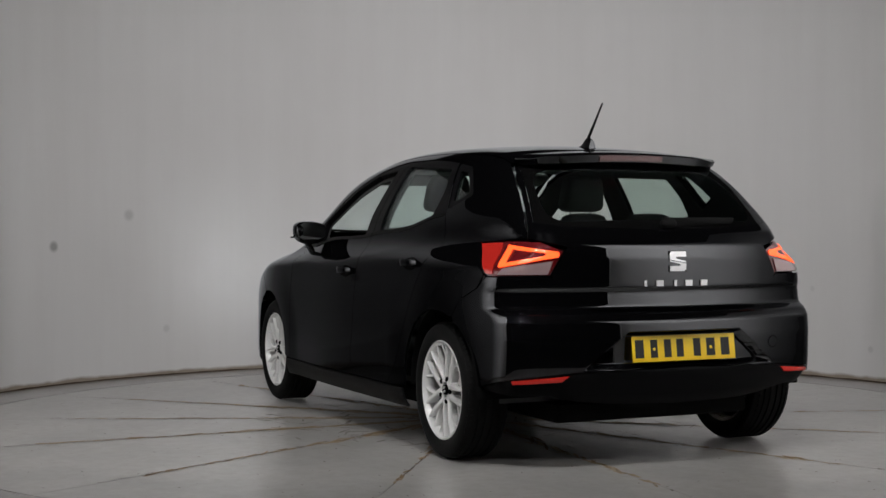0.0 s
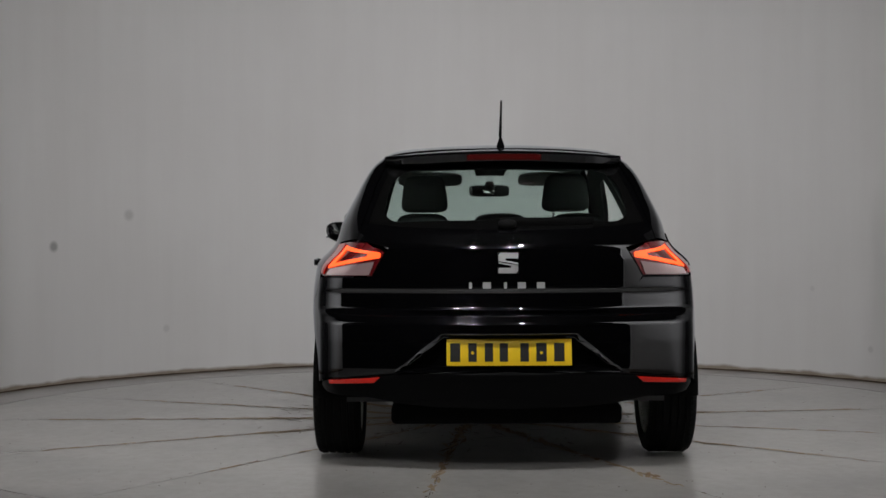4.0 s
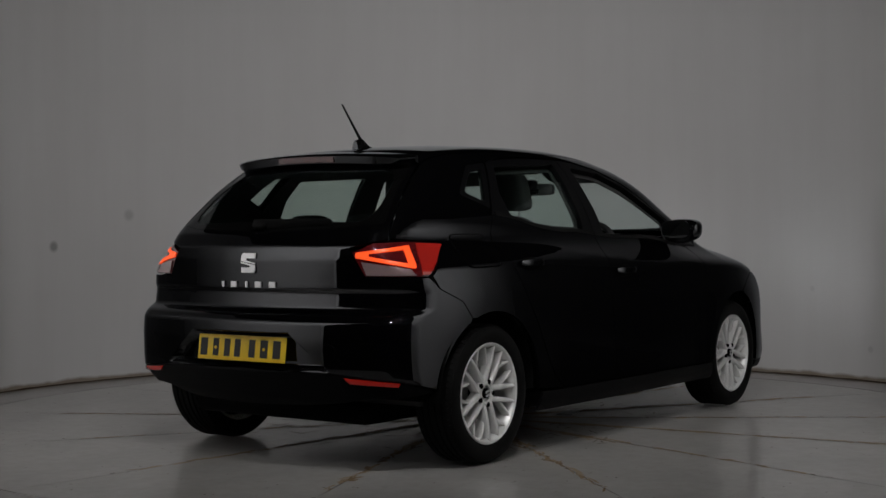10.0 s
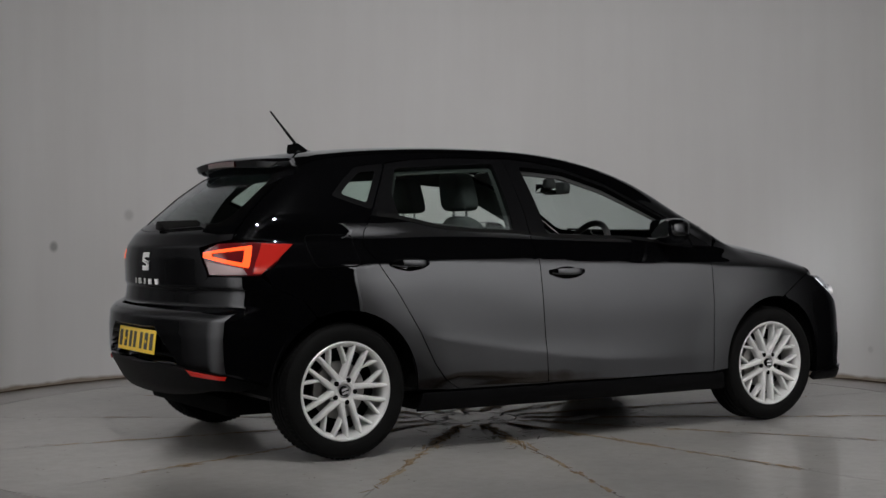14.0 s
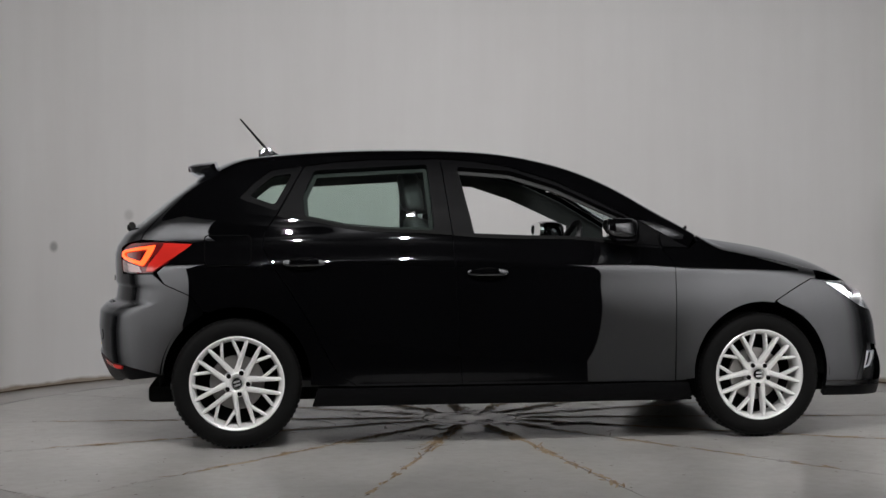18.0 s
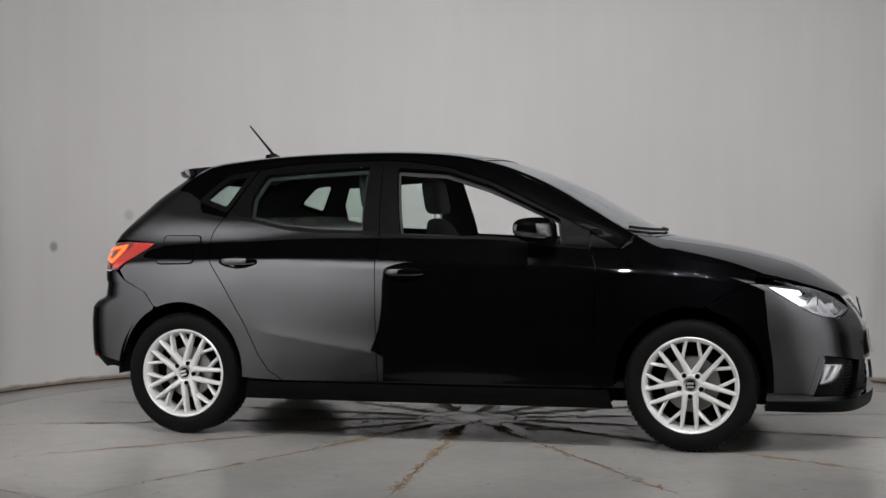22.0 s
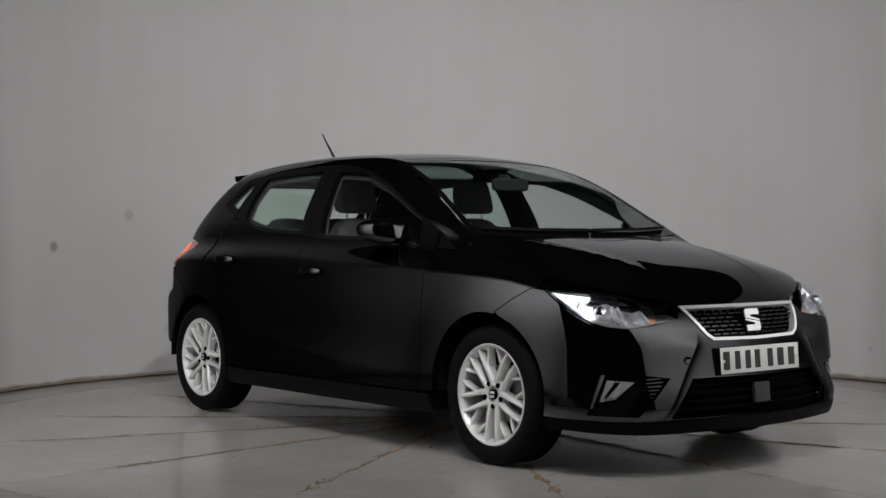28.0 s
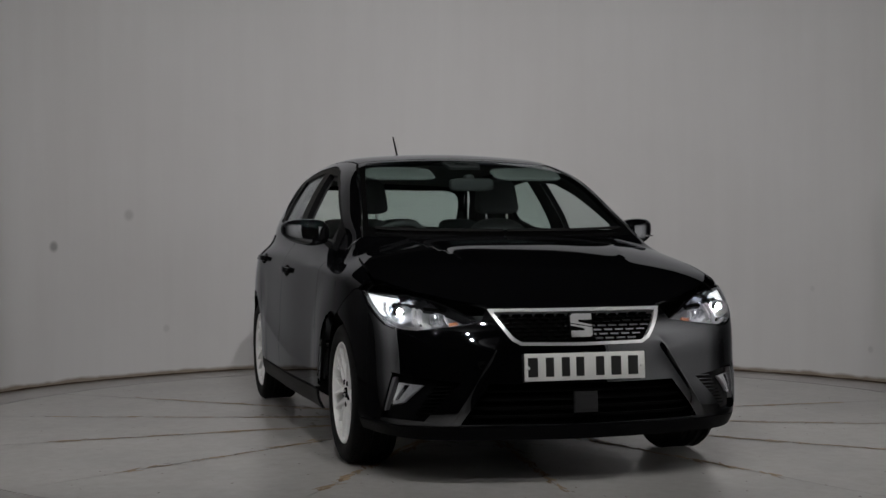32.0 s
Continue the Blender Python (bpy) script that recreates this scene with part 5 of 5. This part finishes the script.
# ---- the booth ----
def wall_material():
    m = material("wall_paint", (0.7, 0.7, 0.7), 0.75)
    b = m.node_tree.nodes["Principled BSDF"]
    tc = m.node_tree.nodes.new("ShaderNodeTexCoord")
    # long upright streaks and broad blotches
    mp = m.node_tree.nodes.new("ShaderNodeMapping")
    mp.inputs["Scale"].default_value = (3.0, 3.0, 0.18)
    wire(m, tc, "Object", mp, "Vector")
    streak = node(m, "ShaderNodeTexNoise", Scale=2.2, Detail=5.0, Roughness=0.6)
    wire(m, mp, "Vector", streak, "Vector")
    blot = node(m, "ShaderNodeTexNoise", Scale=0.9, Detail=3.0)
    wire(m, tc, "Object", blot, "Vector")
    r1 = ramp(m, streak, "Fac", (0.3, (0.694, 0.688, 0.684)), (0.7, (0.720, 0.716, 0.713)))
    r2 = ramp(m, blot, "Fac", (0.3, (0.95, 0.945, 0.94)), (0.7, (1.0, 1.0, 1.0)))
    mul = m.node_tree.nodes.new("ShaderNodeMix")
    mul.data_type, mul.blend_type = "RGBA", "MULTIPLY"
    mul.inputs[0].default_value = 1.0
    wire(m, r1, "Color", mul, 6)
    wire(m, r2, "Color", mul, 7)
    last = mul
    # two round grey scuffs
    for place, size, dark in (((-2.803, 1.703, 0.942), 0.045, 0.52), ((-2.416, 2.218, 1.161), 0.05, 0.78), ((-2.20, 2.433, 0.34), 0.035, 0.86), ((2.72, 1.83, 0.22), 0.03, 0.85), ((2.42, 2.21, 0.62), 0.025, 0.9)):
        d = m.node_tree.nodes.new("ShaderNodeVectorMath")
        d.operation = "DISTANCE"
        d.inputs[1].default_value = place
        wire(m, tc, "Object", d, 0)
        spot = ramp(m, d, "Value", (size * 0.45, (dark, dark, dark)), (size, (1, 1, 1)))
        k = m.node_tree.nodes.new("ShaderNodeMix")
        k.data_type, k.blend_type = "RGBA", "MULTIPLY"
        k.inputs[0].default_value = 1.0
        wire(m, last, 2, k, 6)
        wire(m, spot, "Color", k, 7)
        last = k
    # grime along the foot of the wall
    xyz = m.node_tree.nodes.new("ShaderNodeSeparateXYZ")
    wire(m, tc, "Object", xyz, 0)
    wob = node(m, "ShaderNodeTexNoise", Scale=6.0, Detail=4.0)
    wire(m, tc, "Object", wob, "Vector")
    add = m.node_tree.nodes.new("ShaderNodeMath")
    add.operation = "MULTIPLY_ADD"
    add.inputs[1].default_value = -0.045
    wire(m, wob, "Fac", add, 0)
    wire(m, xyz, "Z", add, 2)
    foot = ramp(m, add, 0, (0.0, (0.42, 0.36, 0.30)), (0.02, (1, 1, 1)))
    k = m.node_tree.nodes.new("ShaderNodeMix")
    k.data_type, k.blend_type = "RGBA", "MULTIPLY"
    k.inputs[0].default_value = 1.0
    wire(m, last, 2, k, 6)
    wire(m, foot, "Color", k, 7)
    wire(m, k, 2, b, "Base Color")
    bump = node(m, "ShaderNodeBump", Strength=0.04, Distance=0.01)
    wire(m, streak, "Fac", bump, "Height")
    wire(m, bump, "Normal", b, "Normal")
    return m


def concrete(name, base, seed):
    m = material(name, base, 0.45, Specular_IOR_Level=0.7, Coat_Weight=0.55)
    m.node_tree.nodes["Principled BSDF"].inputs["Coat Roughness"].default_value = 0.17
    b = m.node_tree.nodes["Principled BSDF"]
    tc = m.node_tree.nodes.new("ShaderNodeTexCoord")
    mp = m.node_tree.nodes.new("ShaderNodeMapping")
    mp.inputs["Location"].default_value = (seed, seed * 2, 0)
    wire(m, tc, "Object", mp, "Vector")
    big = node(m, "ShaderNodeTexNoise", Scale=1.6, Detail=6.0, Roughness=0.62)
    small = node(m, "ShaderNodeTexNoise", Scale=14.0, Detail=6.0, Roughness=0.7)
    spots = node(m, "ShaderNodeTexNoise", Scale=9.0, Detail=8.0, Roughness=0.75)
    for n in (big, small, spots):
        wire(m, mp, "Vector", n, "Vector")
    dark = tuple(c * 0.70 for c in base)
    light = tuple(min(1, c * 1.17) for c in base)
    r1 = ramp(m, big, "Fac", (0.25, dark), (0.52, base), (0.78, light))
    r2 = ramp(m, small, "Fac", (0.25, (0.84, 0.82, 0.79)), (0.6, (1, 1, 1)))
    r3 = ramp(m, spots, "Fac", (0.24, (0.80, 0.77, 0.73)), (0.42, (1, 1, 1)))
    last = r1
    for r in (r2, r3):
        k = m.node_tree.nodes.new("ShaderNodeMix")
        k.data_type, k.blend_type = "RGBA", "MULTIPLY"
        k.inputs[0].default_value = 1.0
        wire(m, last, "Color" if last is r1 else 2, k, 6)
        wire(m, r, "Color", k, 7)
        last = k
    wire(m, last, 2, b, "Base Color")
    rr = ramp(m, big, "Fac", (0.3, (0.34, 0.34, 0.34)), (0.7, (0.48, 0.48, 0.48)))
    wire(m, rr, "Color", b, "Roughness")
    bump = node(m, "ShaderNodeBump", Strength=0.06, Distance=0.003)
    wire(m, small, "Fac", bump, "Height")
    wire(m, bump, "Normal", b, "Normal")
    return m


WALL_PAINT = wall_material()
SLAB = concrete("grey_floor_paint", (0.43, 0.425, 0.41), 3.1)
FLOOR = concrete("grey_concrete", (0.35, 0.344, 0.334), 7.7)
RUST = grain(material("rusty_joint", (0.065, 0.040, 0.021), 0.9), 60, 0.8, 0.003)
DARK_ROOM = grain(material("dark_room", (0.006, 0.0056, 0.005), 0.9), 20, 0.2)

DISC_R = 2.885
bm = bmesh.new()
inner = [bm.verts.new((2.897 * math.cos(a), 2.897 * math.sin(a), 0)) for a in np.linspace(0, 2 * math.pi, 181)[:-1]]
outer = [bm.verts.new((3.55 * math.cos(a), 3.55 * math.sin(a), 0)) for a in np.linspace(0, 2 * math.pi, 181)[:-1]]
low = [bm.verts.new((2.897 * math.cos(a), 2.897 * math.sin(a), -0.12)) for a in np.linspace(0, 2 * math.pi, 181)[:-1]]
for i in range(180):
    j = (i + 1) % 180
    bm.faces.new((inner[i], inner[j], outer[j], outer[i]))
    bm.faces.new((low[i], low[j], inner[j], inner[i]))
bm.faces.new(low)
tagged(part("floor", bm, FLOOR), "grey concrete floor round the turntable", "floor", kind="structure")

bm = bmesh.new()
inner = [bm.verts.new((3.55 * math.cos(a), 3.55 * math.sin(a), 0)) for a in np.linspace(0, 2 * math.pi, 91)[:-1]]
outer = [bm.verts.new((11.0 * math.cos(a), 11.0 * math.sin(a), 0)) for a in np.linspace(0, 2 * math.pi, 91)[:-1]]
for i in range(90):
    bm.faces.new((inner[i], inner[(i + 1) % 90], outer[(i + 1) % 90], outer[i]))
tagged(part("floor_room", bm, DARK_ROOM), "dark floor of the room outside the booth", "floor", kind="structure")

# the curved wall, open towards the camera
A0, A1 = -63.2, 238.6
bm = bmesh.new()
rows = []
for k in range(181):
    a = radians(A0 + (A1 - A0) * k / 180)
    rows.append([bm.verts.new((r * math.cos(a), r * math.sin(a), z)) for r, z in ((WALL_R, 0), (WALL_R, WALL_H), (WALL_R + 0.10, WALL_H), (WALL_R + 0.10, 0))])
for a, b in zip(rows, rows[1:]):
    for i in range(4):
        bm.faces.new((a[i], b[i], b[(i + 1) % 4], a[(i + 1) % 4]))
bm.faces.new(rows[0])
bm.faces.new(rows[-1])
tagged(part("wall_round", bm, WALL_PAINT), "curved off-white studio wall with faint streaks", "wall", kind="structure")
# skirting joint where the wall meets the floor
bm = bmesh.new()
rows = []
for k in range(361):
    a = radians(A0 + (A1 - A0) * k / 360)
    w = 0.010 + 0.006 * noise.noise((k * 0.25, 0, 0))
    rows.append([bm.verts.new((r * math.cos(a), r * math.sin(a), z)) for r, z in ((WALL_R + 0.001, w), (WALL_R - w, 0.003))])
for a, b in zip(rows, rows[1:]):
    bm.faces.new((a[0], b[0], b[1], a[1]))
tagged(part("baseboard", bm, RUST), "dirty brown joint at the foot of the wall", "trim", kind="structure")
# dark room round the booth
bm = bmesh.new()
box(bm, -9.5, 9.5, -11.0, 6.0, -0.2, 4.6)
bmesh.ops.reverse_faces(bm, faces=bm.faces[:])
bm.normal_update()
bmesh.ops.delete(bm, geom=[f for f in bm.faces if abs(f.normal.z) > 0.5 and f.calc_center_median().z > 4], context="FACES")
tagged(part("wall_room", bm, DARK_ROOM), "dark walls of the room outside the booth", "wall", kind="structure")
bm = bmesh.new()
box(bm, -9.5, 9.5, -11.0, 6.0, 4.6, 4.7)
tagged(part("ceiling", bm, DARK_ROOM), "dark ceiling of the room", "ceiling", kind="structure")

# ---- the turntable ----
table = tagged(new("turntable"), "round grey turntable floor with rust-brown radial joints", "turntable")
JOINTS = (17.5, 42.0, 66.0, 90.5, 119.0, 147.0, 175.0, 200.5, 228.5, 252.0, 277.5, 304.0, 328.7, 353.0)
bm = bmesh.new()
lathe_r = [(DISC_R, -0.004), (DISC_R, -0.10), (0.01, -0.10), (0.01, -0.004)]
rings = [[bm.verts.new((r * math.cos(a), r * math.sin(a), z)) for a in np.linspace(0, 2 * math.pi, 129)[:-1]] for r, z in lathe_r]
for a, b in zip(rings, rings[1:] + rings[:1]):
    for i in range(128):
        bm.faces.new((a[i], a[(i + 1) % 128], b[(i + 1) % 128], b[i]))
part("turntable_base", bm, RUST, table, "rusty base showing in the joints")


def joint_edge(deg, sign, r):
    """One ragged edge of a joint: the angle at radius r. Each joint thins out towards the rim."""
    fade = 1.5 + 1.2 * noise.noise((deg * 1.7, 2.0, 0.0)) + 0.35 * noise.noise((r * 2.3, deg, 7.0))
    w = 0.0030 + 0.0032 * noise.noise((r * 9.0, deg, sign * 3.0)) + 0.002 * noise.noise((r * 31.0, deg, sign))
    w = max(0.0022, w * 1.35) * min(1.0, max(0.42, 1 - (r - fade) * 0.7))
    wander = 0.014 * noise.noise((r * 1.1, deg * 0.7, 5.0)) + 0.004 * noise.noise((r * 6.0, deg, 9.0))
    return radians(deg) + (wander + sign * w) / r


radii = np.concatenate([[0.262], np.linspace(0.30, DISC_R, 64)])
for k, d in enumerate(JOINTS):
    e = JOINTS[(k + 1) % len(JOINTS)] + (360 if k == len(JOINTS) - 1 else 0)
    bm = bmesh.new()
    rows = []
    for r in radii:
        a0, a1 = joint_edge(d, 1, r), joint_edge(e if e <= 360 else e - 360, -1, r) + (2 * math.pi if e > 360 else 0)
        rows.append([(bm.verts.new((r * math.cos(a), r * math.sin(a), 0.0))) for a in np.linspace(a0, a1, 9)])
    for a, b in zip(rows, rows[1:]):
        for i in range(8):
            bm.faces.new((a[i], b[i], b[i + 1], a[i + 1]))
    rim = [r[0] for r in rows] + rows[-1][1:] + [r[-1] for r in reversed(rows[:-1])] + rows[0][1:-1][::-1]
    lows = [bm.verts.new((v.co.x, v.co.y, -0.006)) for v in rim]
    for i in range(len(rim)):
        j = (i + 1) % len(rim)
        bm.faces.new((rim[i], lows[i], lows[j], rim[j]))
    part("floor_segment", bm, SLAB, table)
bm = bmesh.new()
top = [bm.verts.new(((0.252 + 0.003 * noise.noise((math.cos(a) * 4, math.sin(a) * 4, 0))) * math.cos(a), 0.252 * math.sin(a), 0.0)) for a in np.linspace(0, 2 * math.pi, 73)[:-1]]
lows = [bm.verts.new((v.co.x, v.co.y, -0.014)) for v in top]
bm.faces.new(top)
for i in range(72):
    bm.faces.new((top[i], lows[i], lows[(i + 1) % 72], top[(i + 1) % 72]))
part("centre_plate", bm, SLAB, table)
# rust-brown stains and peeled paint along the joints, in ragged flakes
def flakes(name, mat, label, count, spread, length, width, low, high, seed, bias=1.5):
    bm = bmesh.new()
    rng = random.Random(seed)
    for d in JOINTS:
        heavy = rng.uniform(0.35, 1.4)
        for k in range(int(count * heavy)):
            r = low + (high - low) * rng.random() ** bias
            off = rng.gauss(0, spread) * (1.4 if r < 1.2 else 0.8)
            a = joint_edge(d, 0, r) + off / r
            c = Vector((r * math.cos(a), r * math.sin(a), 0.0012 + 0.0012 * rng.random()))
            turn = a + (rng.gauss(0, 0.25) if bias > 1 else rng.uniform(-1.6, 1.6))
            along, across = Vector((math.cos(turn), math.sin(turn), 0)), Vector((-math.sin(turn), math.cos(turn), 0))
            L, W = rng.uniform(*length) * (1.4 if r < 1.3 else 0.9), rng.uniform(*width)
            vs = []
            for q in range(11):
                t = 2 * math.pi * q / 11
                f = rng.uniform(0.45, 1.1)
                vs.append(bm.verts.new(c + along * (L * f * math.cos(t)) + across * (W * f * math.sin(t))))
            bm.faces.new(vs)
    tagged(part(name, bm, mat, table, label), kind="stuff")


def patch_material(name, *colors):
    """Ragged patches, each of its own shade."""
    m = grain(material(name, colors[0], 0.85), 80, 0.8, 0.003)
    geo = m.node_tree.nodes.new("ShaderNodeNewGeometry")
    r = ramp(m, geo, "Random Per Island", *[(k / max(1, len(colors) - 1), c) for k, c in enumerate(colors)])
    wire(m, r, "Color", m.node_tree.nodes["Principled BSDF"], "Base Color")
    return m


STAIN = patch_material("rust_stain", (0.35, 0.29, 0.20), (0.29, 0.21, 0.12), (0.17, 0.11, 0.055), (0.34, 0.27, 0.18))
PEEL = patch_material("peeled_patch", (0.05, 0.042, 0.035), (0.10, 0.075, 0.05), (0.16, 0.13, 0.10), (0.06, 0.05, 0.04))
GRIME = patch_material("oil_grime", (0.13, 0.12, 0.105), (0.20, 0.188, 0.168), (0.28, 0.27, 0.25))
flakes("rust_stain", STAIN, "brown rust stains along the joints", 95, 0.012, (0.02, 0.10), (0.004, 0.015), 0.35, 2.3, 11)
flakes("peeled_paint", PEEL, "dark peeled patches along the joints", 30, 0.024, (0.006, 0.035), (0.002, 0.007), 0.30, 2.6, 12)
flakes("oil_grime", GRIME, "dark oily marks near the centre", 22, 0.11, (0.015, 0.07), (0.003, 0.012), 0.12, 1.25, 13, 1.0)
# a pale worn strip beside the centre plate
bm = bmesh.new()
box(bm, -0.12, 0.12, -0.045, 0.045, 0.0005, 0.003, Matrix.Translation((0.513, -0.339, 0)) @ Matrix.Rotation(radians(14.9), 4, "Z"), 0.001)
part("tape_strip", bm, grain(material("worn_tape", (0.62, 0.63, 0.64), 0.6), 40, 0.5, 0.003), table, "pale worn tape strip")
# specks of dirt all over
bm = bmesh.new()
rng = random.Random(5)
for k in range(420):
    r, a = DISC_R * math.sqrt(rng.random()), rng.uniform(0, 2 * math.pi)
    c, L = Vector((r * math.cos(a), r * math.sin(a), 0.002)), rng.uniform(0.003, 0.012)
    bm.faces.new([bm.verts.new(c + Vector((L * rng.uniform(0.4, 1) * math.cos(q), L * 0.6 * rng.uniform(0.4, 1) * math.sin(q), 0))) for q in np.linspace(0, 2 * math.pi, 8)[:-1]])
tagged(part("dirt", bm, PEEL, table, "specks of dirt"), kind="stuff")


def motions():
    walk(table, TURNS)
    walk(car, [(t, m @ pose(0.029, -0.131, 0.004)) for t, m in TURNS])


motions()
